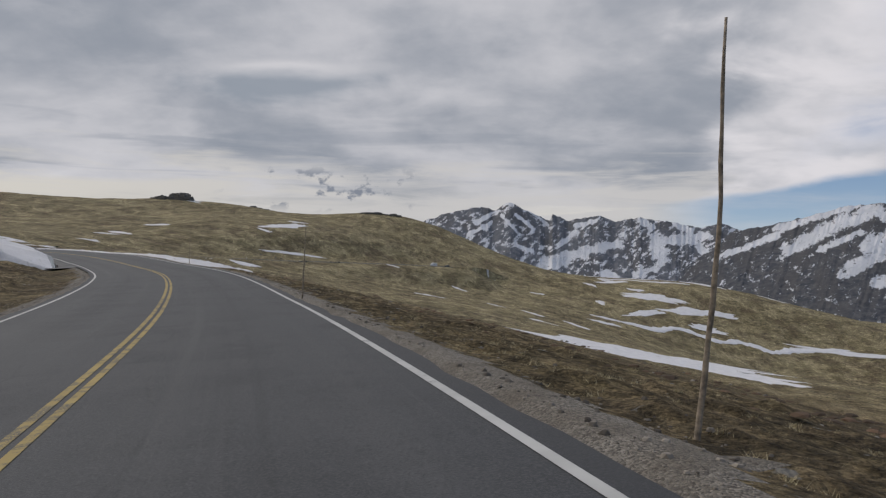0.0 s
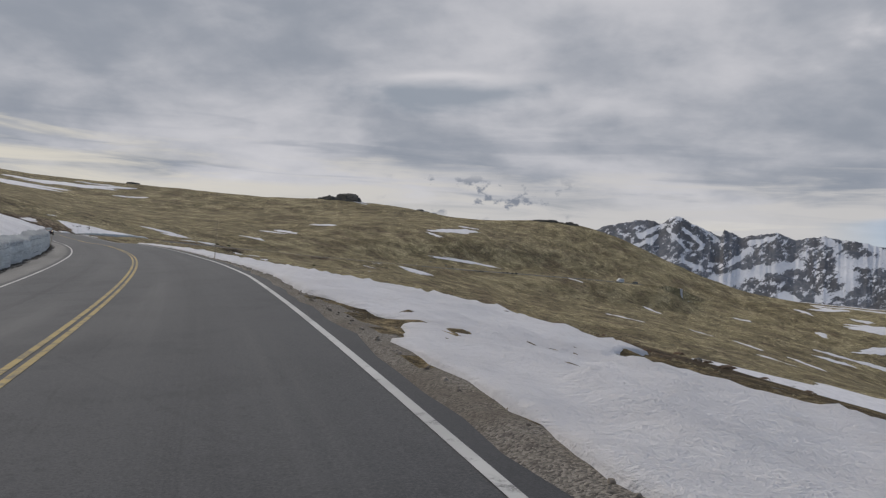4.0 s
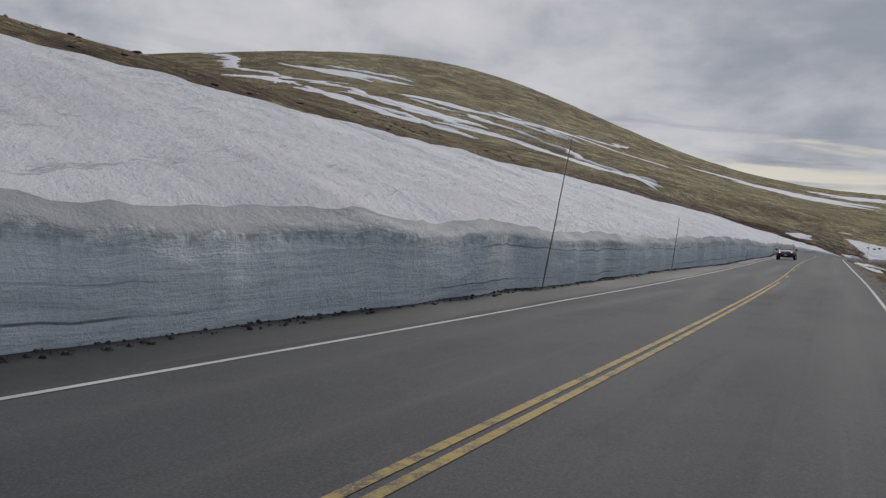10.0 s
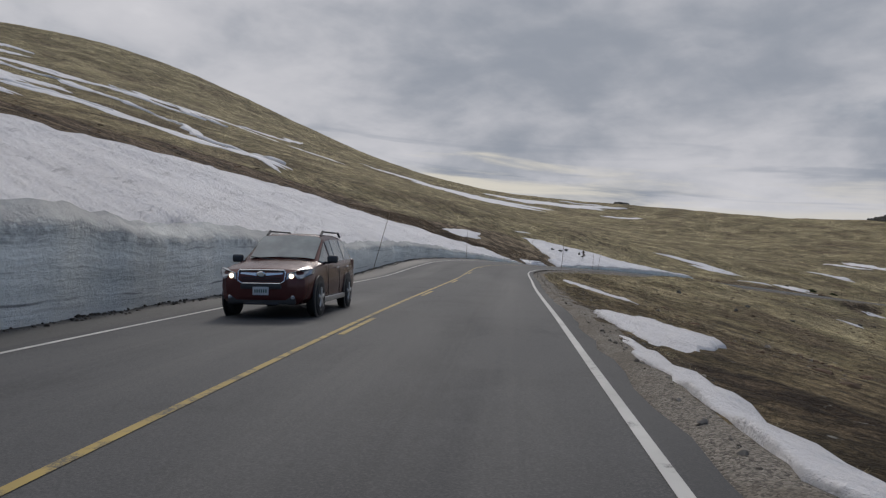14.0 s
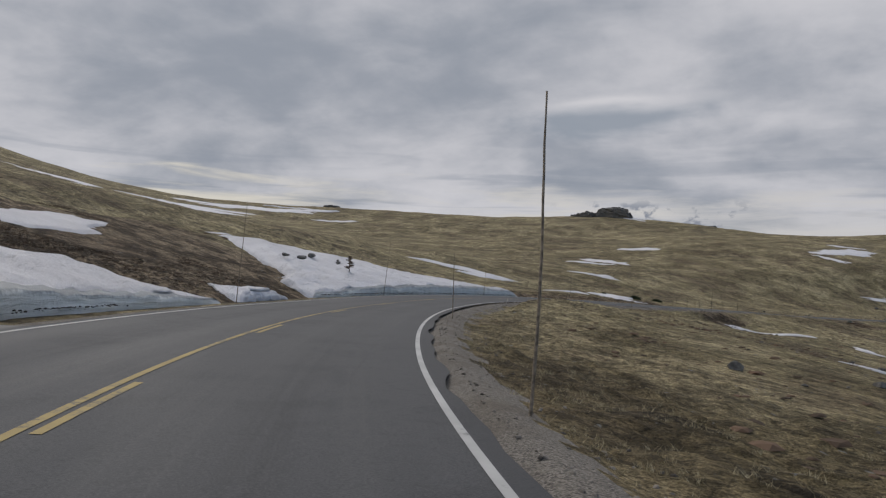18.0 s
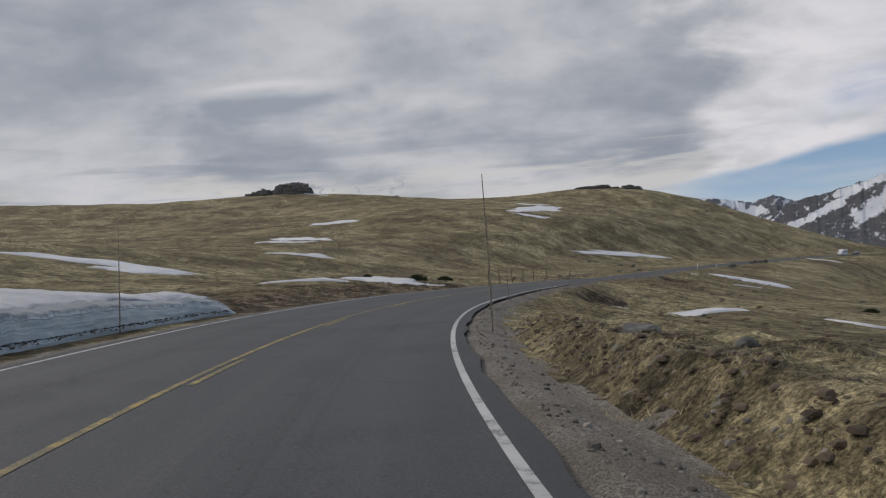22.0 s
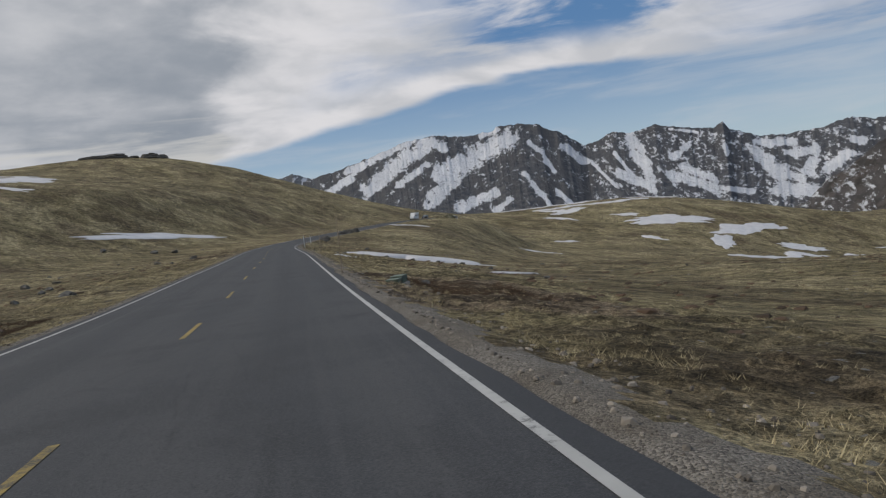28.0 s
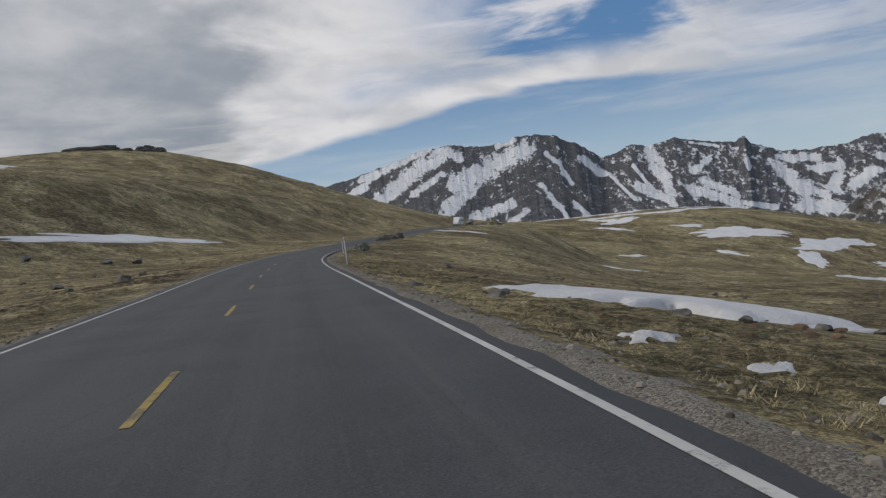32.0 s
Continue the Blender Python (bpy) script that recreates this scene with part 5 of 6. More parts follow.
def compact_suv(s, off, paint, label, facing=-1, lit=True):
    """A compact sport utility car, nose along +y of its own frame."""
    car = new("suv")
    tagged(car, label, "car")

    def hood(y, w, low, z_side, z_mid):
        return (y, [(0, low), (w * 0.80, low), (w * 0.96, low + 0.10), (w, 0.58), (w * 0.99, 0.74), (w * 0.95, z_side), (w * 0.82, z_side + 0.045), (w * 0.5, z_mid - 0.012), (0, z_mid)])

    def cabin(y, w, low, belt, top, inward):
        return (y, [(0, low), (w * 0.86, low), (w * 0.98, low + 0.10), (w, 0.58), (w * 0.99, 0.80), (w * 0.95, belt), (w * inward, top - 0.10), (w * inward * 0.88, top - 0.025), (0, top)])

    rings = [
        hood(2.29, 0.50, 0.40, 0.70, 0.76), hood(2.25, 0.68, 0.30, 0.80, 0.88), hood(2.14, 0.80, 0.26, 0.87, 0.945), hood(1.92, 0.875, 0.26, 0.915, 0.99),
        hood(1.50, 0.895, 0.26, 0.975, 1.055), hood(0.98, 0.90, 0.26, 1.01, 1.10),
        cabin(0.22, 0.90, 0.26, 1.02, 1.615, 0.74), cabin(-0.20, 0.90, 0.26, 1.03, 1.655, 0.74), cabin(-1.05, 0.90, 0.26, 1.05, 1.65, 0.74),
        cabin(-1.85, 0.89, 0.28, 1.07, 1.60, 0.72), cabin(-2.15, 0.86, 0.34, 1.06, 1.30, 0.84), cabin(-2.30, 0.80, 0.42, 0.92, 1.06, 0.86),
    ]
    body = part("body", loft_mesh(loft_half(rings)), paint, car)
    bev = body.modifiers.new("bevel", "BEVEL")
    bev.width, bev.segments, bev.limit_method, bev.angle_limit = 0.04, 3, "ANGLE", radians(18)
    bev.harden_normals = True
    soft(body)

    def point(k, i, side=1):
        y, half = rings[k]
        return (half[i][0] * side, y, half[i][1])

    # windshield in four bands that follow the body
    glass = bmesh.new()
    grid = [[Vector(p) for p in (point(k, 6, -1), point(k, 7, -1), point(k, 8), point(k, 7), point(k, 6))] for k in (5, 6)]
    rows = []
    for u in (0.06, 0.35, 0.65, 0.94):
        row = [a.lerp(b, u) + Vector((0, 0.016, 0.022)) for a, b in zip(*grid)]
        row[0], row[-1] = row[0].lerp(row[1], 0.22), row[-1].lerp(row[-2], 0.22)
        rows.append([glass.verts.new(p) for p in row])
    for a, b in zip(rows[:-1], rows[1:]):
        for i in range(4):
            glass.faces.new((a[i], a[i + 1], b[i + 1], b[i]))
    soft(part("windshield", glass, CAR_GLASS, car, "windshield with grey sky reflection in its colour"))
    part("rear_window", panel_mesh([point(10, 6), point(10, 6, -1), point(9, 6, -1), point(9, 6)], 0.02, 0.07), CAR_GLASS, car)
    for side in (1, -1):
        for a, b in ((6, 7), (7, 8), (8, 9)):
            quad = [point(a, 5, side), point(b, 5, side), point(b, 6, side), point(a, 6, side)]
            part("side_window", panel_mesh(quad if side < 0 else quad[::-1], 0.012, 0.05), CAR_GLASS, car)
        quad = [point(5, 5, side), point(6, 5, side), point(6, 6, side), point(5, 6, side)]
        part("quarter_window", panel_mesh(quad if side < 0 else quad[::-1], 0.010, 0.10), CAR_GLASS, car)
        rail = part("roof_rail", box_mesh((0.045, 1.55, 0.035), (side * 0.58, -0.85, 1.694), 0.014), BLACK_PLASTIC, car, "black roof rail")
        for y, tip in ((-0.02, -24), (-1.68, 24)):
            foot = box_mesh((0.05, 0.26, 0.04), (0, 0, 0), 0.012, 1)
            bmesh.ops.rotate(foot, verts=foot.verts, matrix=Matrix.Rotation(radians(tip), 3, "X"))
            bmesh.ops.translate(foot, verts=foot.verts, vec=(side * 0.58, y, 1.652))
            part("foot", foot, BLACK_PLASTIC, rail)
        part("side_sill", box_mesh((0.05, 2.2, 0.11), (side * 0.895, -0.05, 0.30), 0.015, 1), ALLOY, car, "silver side sill")
        mirror = part("wing_mirror", box_mesh((0.22, 0.11, 0.16), (side * 1.0, 0.72, 1.11), 0.05, 3), DARK_PAINT, car, "dark wing mirror")
        part("bracket", box_mesh((0.12, 0.05, 0.05), (side * 0.89, 0.72, 1.04), 0.01, 1), BLACK_PLASTIC, mirror)
        for y in (0.02, -1.02):
            part("door_handle", box_mesh((0.035, 0.19, 0.03), (side * 0.905, y - 0.2, 0.93), 0.01, 1), CHROME, car, "chrome door handle")
        for y in (0.62, -0.42, -1.40):
            part("door_seam", box_mesh((0.008, 0.012, 0.60), (side * 0.899, y, 0.68), 0.0), BLACK_PLASTIC, car, "dark seam of a door")
        for y in (1.42, -1.22):
            arch = turned_mesh([(-0.02, 0.435), (0.012, 0.435), (0.014, 0.40), (0.0, 0.39)])
            bmesh.ops.translate(arch, verts=arch.verts, vec=(side * 0.896, y, 0.36))
            part("wheel_arch", arch, BLACK_PLASTIC, car, "black wheel arch")
            wheel(car, side * 0.83, y, 0.345, side)
        lamp = plate_mesh([(side * x, y, z) for x, y, z in ((0.475, 2.285, 0.735), (0.50, 2.27, 0.855), (0.73, 2.17, 0.925), (0.895, 1.92, 0.945), (0.895, 1.98, 0.84), (0.76, 2.21, 0.745))], (0, -0.16, 0), (side * 0.012, 0.014, 0.006))
        head = part("headlight", lamp, LAMP_GLASS, car, "swept-back headlight behind clear glass")
        glow = turned_mesh([(-0.02, 0.046), (0.0, 0.046), (0.012, 0.034)], 16)
        bmesh.ops.rotate(glow, verts=glow.verts, matrix=Matrix.Rotation(math.pi / 2, 3, "Z"))
        bmesh.ops.translate(glow, verts=glow.verts, vec=(side * 0.575, 2.275, 0.80))
        part("bulb", glow, HEADLIGHT if lit else CHROME, head)
        fog = turned_mesh([(-0.05, 0.042), (0.0, 0.042), (0.008, 0.03)], 16)
        bmesh.ops.rotate(fog, verts=fog.verts, matrix=Matrix.Rotation(math.pi / 2, 3, "Z"))
        bmesh.ops.translate(fog, verts=fog.verts, vec=(side * 0.60, 2.262, 0.40))
        part("fog_lamp", fog, LAMP_GLASS, car, "round fog lamp")
        part("tail_light", box_mesh((0.16, 0.16, 0.28), (side * 0.78, -2.10, 0.96), 0.04, 2), CAR_PAINT, car, "red tail light")
    def hexagon(w, low, high):
        return [(-w * 0.80, low), (w * 0.80, low), (w * 0.97, low + 0.05), (w, high - 0.045), (w * 0.93, high), (-w * 0.93, high), (-w, high - 0.045), (-w * 0.97, low + 0.05)]

    def nose(x, z):
        return (x, 2.305 - 0.16 * x * x - 0.25 * max(0.0, z - 0.72), z)

    outer = hexagon(0.455, 0.66, 0.91)
    grille = part("grille", plate_mesh([nose(x, z) for x, z in outer], (0, -0.10, 0), (0, 0, 0)), BLACK_PLASTIC, car, "dark grille in a chrome frame")
    for (x0, z0), (x1, z1) in zip(outer, outer[1:] + outer[:1]):
        a, b = Vector(nose(x0, z0)), Vector(nose(x1, z1))
        bar = box_mesh(((b - a).length + 0.022, 0.045, 0.026), (0, 0, 0), 0.009, 1)
        way = (b - a).normalized()
        turn = Matrix((way, Vector((0, 1, 0)), way.cross(Vector((0, 1, 0))))).transposed()
        bmesh.ops.rotate(bar, verts=bar.verts, matrix=turn)
        bmesh.ops.translate(bar, verts=bar.verts, vec=(a + b) / 2)
        part("frame_bar", bar, CHROME, grille)
    for side in (1, -1):
        part("wing", plate_mesh([nose(side * x, z) for x, z in ((0.08, 0.80), (0.42, 0.835), (0.42, 0.868), (0.08, 0.862))], (0, -0.03, 0), (0, 0.015, 0)), CHROME, grille)
    for z in (0.70, 0.735, 0.77):
        part("slat", box_mesh((0.76, 0.02, 0.012), (0, 2.29, z), 0.0), DARK_PAINT, grille)
    badge = turned_mesh([(-0.02, 0.088), (0.006, 0.088), (0.02, 0.07)], 24)
    bmesh.ops.rotate(badge, verts=badge.verts, matrix=Matrix.Rotation(math.pi / 2, 3, "Z"))
    bmesh.ops.scale(badge, verts=badge.verts, vec=(1, 1, 0.6))
    bmesh.ops.translate(badge, verts=badge.verts, vec=(0, 2.285, 0.832))
    part("badge", badge, CHROME, grille, "plain oval badge")
    bumper = part("bumper", box_mesh((1.30, 0.14, 0.16), (0, 2.20, 0.345), 0.05, 3), BLACK_PLASTIC, car, "black lower bumper grille")
    part("skid_plate", box_mesh((0.66, 0.05, 0.05), (0, 2.255, 0.285), 0.012, 1), DARK_PAINT, bumper)
    part("air_intake", box_mesh((0.80, 0.05, 0.10), (0, 2.275, 0.60), 0.03, 2), BLACK_PLASTIC, bumper, "black upper air intake")
    plate = part("number_plate", box_mesh((0.305, 0.015, 0.155), (0, 2.305, 0.52), 0.004, 1), PLATE_WHITE, car, "white plate with plain bars")
    for k in range(6):
        part("bar", box_mesh((0.026, 0.006, 0.062), (-0.105 + 0.042 * k, 2.314, 0.52), 0.0), PLATE_BAR, plate)
    for side in (1, -1):
        wiper = box_mesh((0.62, 0.02, 0.02), (0, 0, 0), 0.004, 1)
        bmesh.ops.rotate(wiper, verts=wiper.verts, matrix=Matrix.Rotation(radians(-6), 3, "Y"))
        bmesh.ops.translate(wiper, verts=wiper.verts, vec=(side * 0.30 + 0.02, 1.0, 1.115))
        part("wiper", wiper, BLACK_PLASTIC, car)
    set_on_road(car, s, off, facing)
    return car


def set_on_road(ob, s, off, facing):
    """Stand a thing on the banked asphalt, along the road (1) or against it (-1)."""
    p, i = at_road(s, off), int(min(max(s, 1), len(AHEAD) - 2))
    ahead, right = Vector(AHEAD[i]).normalized() * facing, Vector(RIGHT[i]) * facing
    right.z = float(np.interp(s, BANK_AT, BANK)) * facing
    right.normalize()
    up = right.cross(ahead).normalized()
    m = Matrix((right, ahead, up)).transposed().to_4x4()
    m.translation = Vector(p) + up * 0.004
    ob.matrix_world = m


def camper_van(s, off, facing):
    van = new("camper_van")
    tagged(van, "white boxy camper van driving far down the road", "van")

    def section(y, w, low, top, taper):
        return (y, [(0, low), (w * 0.9, low), (w, low + 0.12), (w, 1.0), (w, 1.4), (w * 0.99, 1.7), (w * taper, top - 0.12), (w * taper * 0.93, top), (0, top + 0.02)])

    rings = [section(3.1, 0.80, 0.4, 1.05, 0.9), section(2.9, 0.95, 0.35, 1.2, 0.9), section(2.2, 1.02, 0.35, 1.45, 0.85), section(1.6, 1.05, 0.35, 2.35, 0.84), section(1.3, 1.12, 0.35, 2.9, 0.97), section(-3.3, 1.12, 0.4, 2.9, 0.97), section(-3.4, 1.06, 0.5, 2.8, 0.95)]
    part("body", loft_mesh(loft_half(rings)), VAN_PAINT, van)
    part("windshield", panel_mesh([(-0.86, 2.2, 1.36), (0.86, 2.2, 1.36), (0.86, 1.62, 2.25), (-0.86, 1.62, 2.25)], 0.03, 0.05), CAR_GLASS, van)
    for side in (1, -1):
        for y0, y1 in ((1.9, 1.1), (0.4, -0.8), (-1.6, -2.6)):
            quad = [(side * 1.13, y0, 1.5), (side * 1.13, y1, 1.5), (side * 1.13, y1, 2.1), (side * 1.13, y0, 2.1)]
            part("side_window", panel_mesh(quad if side < 0 else quad[::-1], 0.02, 0.02), CAR_GLASS, van)
        for y in (2.1, -2.0):
            wheel(van, side * 1.0, y, 0.36, side)
        part("headlight", box_mesh((0.3, 0.1, 0.2), (side * 0.7, 2.98, 0.9), 0.03, 2), CHROME, van)
    part("bumper", box_mesh((1.8, 0.2, 0.2), (0, 3.05, 0.5), 0.04, 2), BLACK_PLASTIC, van)
    set_on_road(van, s, off, facing)
    return van


# ---- rocks and plants ----
def rock_mesh(size, seed, detail=2, blocky=0.5):
    """An angular stone: a ball flattened by random cutting planes, with rough skin."""
    rng = np.random.RandomState(seed)
    bm = bmesh.new()
    bmesh.ops.create_icosphere(bm, subdivisions=detail, radius=1.0)
    planes = rng.normal(size=(11, 3))
    planes /= np.linalg.norm(planes, axis=1)[:, None]
    cut = rng.uniform(0.45, 0.85, 11)
    for v in bm.verts:
        p = np.array(v.co)
        for n, c in zip(planes, cut):
            over = p @ n - c
            if over > 0:
                p = p - n * over * (0.6 + 0.4 * blocky)
        p = p * (1 + 0.07 * math.sin(7 * p[0] + seed) * math.cos(6 * p[1] - seed) + rng.uniform(-0.03, 0.03))
        v.co = Vector((p[0] * size[0], p[1] * size[1], p[2] * size[2]))
    return bm


def ground_at(x, y):
    return float(ground_z(np.array([x]), np.array([y]))[0])


def boulder(x, y, size, seed, label="grey lichen-covered boulder half sunk in the tundra"):
    me = bpy.data.meshes.new("boulder")
    bm = rock_mesh((size[0] / 2, size[1] / 2, size[2] * 0.55), seed, 3, 0.9)
    bm.to_mesh(me)
    bm.free()
    me.materials.append(ROCK)
    ob = new("boulder", me)
    ob.matrix_world = pose(x, y, ground_at(x, y) + size[2] * 0.18, 0, 0, seed * 47 % 360)
    return tagged(ob, label, "rock", "boulders")


def crag_mesh(wide, deep, high, seed):
    """A squared mass of rock: ledges and joints step its sides in and out."""
    rng = np.random.RandomState(seed)
    bm = bmesh.new()
    bmesh.ops.create_cube(bm, size=1.0)
    bmesh.ops.subdivide_edges(bm, edges=bm.edges[:], cuts=9, use_grid_fill=True)
    step = rng.uniform(-1, 1, (16, 16, 16))
    tall = rng.uniform(-1, 1, (16, 16))
    slant, ph = rng.uniform(-0.25, 0.25), rng.uniform(0, 6.28)
    for v in bm.verts:
        x, y, z = v.co
        a, b, c = int((x + 0.5) * 4.2 + ph), int((y + 0.5) * 3.6 + ph), int((z + 0.5 + slant * x) * 5.5 + ph)
        top = 0.5 + z
        r = 1 - 0.20 * top**2 + 0.11 * step[a % 16, b % 16, c % 16] + rng.uniform(-0.025, 0.025)
        k = z * (1 + 0.26 * tall[a % 16, b % 16] * top) - 0.30 * top * (x * x + y * y) + slant * x * 0.5 * top
        v.co = Vector((x * r * wide, y * r * deep, (k + rng.uniform(-0.02, 0.02)) * high))
    return bm


def outcrop(x, y, blocks, label, seed):
    """A skyline crag of several great blocks: along, across, wide, high."""
    crag = new("rock_outcrop")
    z = ground_at(x, y)
    crag.location = (x, y, z)
    for k, (dx, dy, wide, high) in enumerate(blocks):
        g = ground_at(x + dx, y + dy) - z
        bm = crag_mesh(wide, wide * 0.8, high * 1.35, seed + k)
        bmesh.ops.rotate(bm, verts=bm.verts, matrix=Matrix.Rotation(0.35 * math.sin(seed + 2.3 * k), 3, "Z"))
        bmesh.ops.translate(bm, verts=bm.verts, vec=(dx, dy, g + high * 0.34))
        part("block", bm, ROCK, crag)
    return tagged(crag, label, "rock outcrop")


def scatter_blades(rng, roots, heights, widths, lean, per):
    """Single-triangle blades in tufts round each root."""
    n = len(roots) * per
    root = np.repeat(roots, per, 0) + np.column_stack([rng.normal(0, 0.075, (n, 2)) * np.repeat(heights / 0.12, per)[:, None], np.full(n, -0.02)])
    h, w = np.repeat(heights, per) * rng.uniform(0.55, 1.15, n), np.repeat(widths, per) * rng.uniform(0.7, 1.3, n)
    a, b = rng.uniform(0, 6.283, n), rng.uniform(0, 6.283, n)
    side = np.column_stack([np.cos(a), np.sin(a), np.zeros(n)]) * w[:, None]
    tip = root + np.column_stack([np.cos(b) * h * lean, np.sin(b) * h * lean, h])
    v = np.stack([root - side, root + side, tip], 1).reshape(-1, 3)
    return v, np.arange(3 * n).reshape(-1, 3)


def on_verge(rng, n, s0, s1, near, far, sides=(1, -1), power=1.6):
    """Random places beside the road, thicker towards it, off the lying snow."""
    s = rng.uniform(s0, s1, n)
    off = near + (far - near) * rng.uniform(0, 1, n) ** power
    off = off * rng.choice(sides, n)
    p = at_road(s, off)
    keep = np.ones(n, bool)
    keep &= ~((off < 0) & (s > 139) & (s < 400) & (off > -29))
    keep &= ~((off < 0) & (s >= 400) & (s < 430) & (off > -7.5))
    keep &= ~((off < 0) & (s > 428) & (s < 488) & (off > -21))
    keep &= ~((off > 4.85) & (s > 144) & (s < 241) & (off < 14))
    keep &= ~((off > 5.2) & (s > 124) & (s < 151) & (off < 13.5))
    keep &= ~((off > 5.2) & (s > 305) & (s < 336) & (off < 8.6))
    keep &= ~((off > 6.2) & (s > 362) & (s < 381) & (off < 14))
    for x, y, long, wide, turn in SNOW_MIDDLE + SNOW_PLAIN + SNOW_FAR:
        keep &= (p[:, 0] - x) ** 2 + (p[:, 1] - y) ** 2 > (0.5 * long) ** 2
    p, s, off = p[keep], s[keep], off[keep]
    p[:, 2] = ground_z(p[:, 0], p[:, 1]) + 0.05
    return p, s, off


def grass(name, n, s0, s1, near, far, tall, mat, label, seed, patchy, per=9, sides=(1, -1), power=1.6):
    rng = np.random.RandomState(seed)
    p, s, off = on_verge(rng, n, s0, s1, near, far, sides, power)
    v = ripple(p[:, 0], p[:, 1], 5.5, seed) + 0.6 * ripple(p[:, 0], p[:, 1], 1.7, seed + 1)
    p, v = p[v > patchy], v[v > patchy]
    h = tall * rng.uniform(0.5, 1.25, len(p)) * (1 + 0.3 * v)
    verts, faces = scatter_blades(rng, p, h, np.full(len(p), 0.0032) + h * 0.022, 0.95, per)
    ob = mesh_object(name, verts, faces, mat)
    return tagged(ob, label, "grass", "", "stuff")


def stone_shape():
    """A small faceted pebble of three rings."""
    ring = [(math.cos(k * 1.2566), math.sin(k * 1.2566)) for k in range(5)]
    top = [(0.62 * math.cos(k * 1.2566 + 0.6), 0.62 * math.sin(k * 1.2566 + 0.6), 0.55) for k in range(5)]
    base = np.array([(x, y, -0.1) for x, y in ring] + top + [(0, 0, 0.66)], float)
    tri = []
    for k in range(5):
        j = (k + 1) % 5
        tri += [(k, j, 5 + k), (j, 5 + j, 5 + k), (5 + k, 5 + j, 10)]
    return base, np.array(tri)


def stones(name, n, s0, s1, near, far, small, big, label, seed, mat, category="gravel", squat=1.0, power=1.2, sides=(1, -1)):
    """Many small angular stones, each a warped octahedron."""
    rng = np.random.RandomState(seed)
    p, s, off = on_verge(rng, n, s0, s1, near, far, sides, power)
    m = len(p)
    base, tri = stone_shape()
    size = small + (big - small) * rng.uniform(0, 1, m) ** 3.5
    v = base[None] * rng.uniform(0.7, 1.2, (m, len(base), 3)) * np.array((1, 1, squat)) * size[:, None, None]
    a = rng.uniform(0, 6.283, m)
    c, d = np.cos(a)[:, None], np.sin(a)[:, None]
    v = np.stack([c * v[..., 0] - d * v[..., 1], d * v[..., 0] + c * v[..., 1], v[..., 2]], -1) + p[:, None]
    ob = mesh_object(name, v.reshape(-1, 3), (tri[None] + len(base) * np.arange(m)[:, None, None]).reshape(-1, 3), mat)
    return tagged(ob, label, category, "", "stuff")


def bush(x, y, wide, high, seed):
    rng = np.random.RandomState(seed)
    n = 1500
    a, r, u = rng.uniform(0, 6.283, n), np.sqrt(rng.uniform(0, 1, n)), rng.uniform(0, 1, n)
    lump = 1 + 0.25 * np.sin(3 * a + seed) + 0.15 * np.sin(7 * a)
    p = np.column_stack([np.cos(a) * r * lump * wide / 2, np.sin(a) * r * lump * wide / 3, u * high * np.sqrt(np.maximum(0, 1 - r**2)) * (0.8 + 0.3 * np.sin(5 * a))])
    v, f = scatter_blades(rng, p, np.full(n, 0.16), np.full(n, 0.022), 0.9, 3)
    plant = new("bush")
    plant.location = (x, y, ground_at(x, y))
    leaves = mesh_object("leaves", v, f, NEEDLE)
    stem = bmesh.new()
    for k in range(7):
        b = 6.283 * k / 7
        cone = bmesh.ops.create_cone(stem, segments=5, radius1=0.03, radius2=0.008, depth=wide * 0.4, cap_ends=True)["verts"]
        bmesh.ops.rotate(stem, verts=cone, matrix=Matrix.Rotation(b, 3, "Z") @ Matrix.Rotation(radians(60), 3, "Y"))
        bmesh.ops.translate(stem, verts=cone, vec=(math.cos(b) * wide * 0.17, math.sin(b) * wide * 0.17, 0.10))
    part("stems", stem, BARK, plant)
    leaves.parent = plant
    return tagged(plant, "low dark green juniper bush on the tundra", "bush", "bushes")


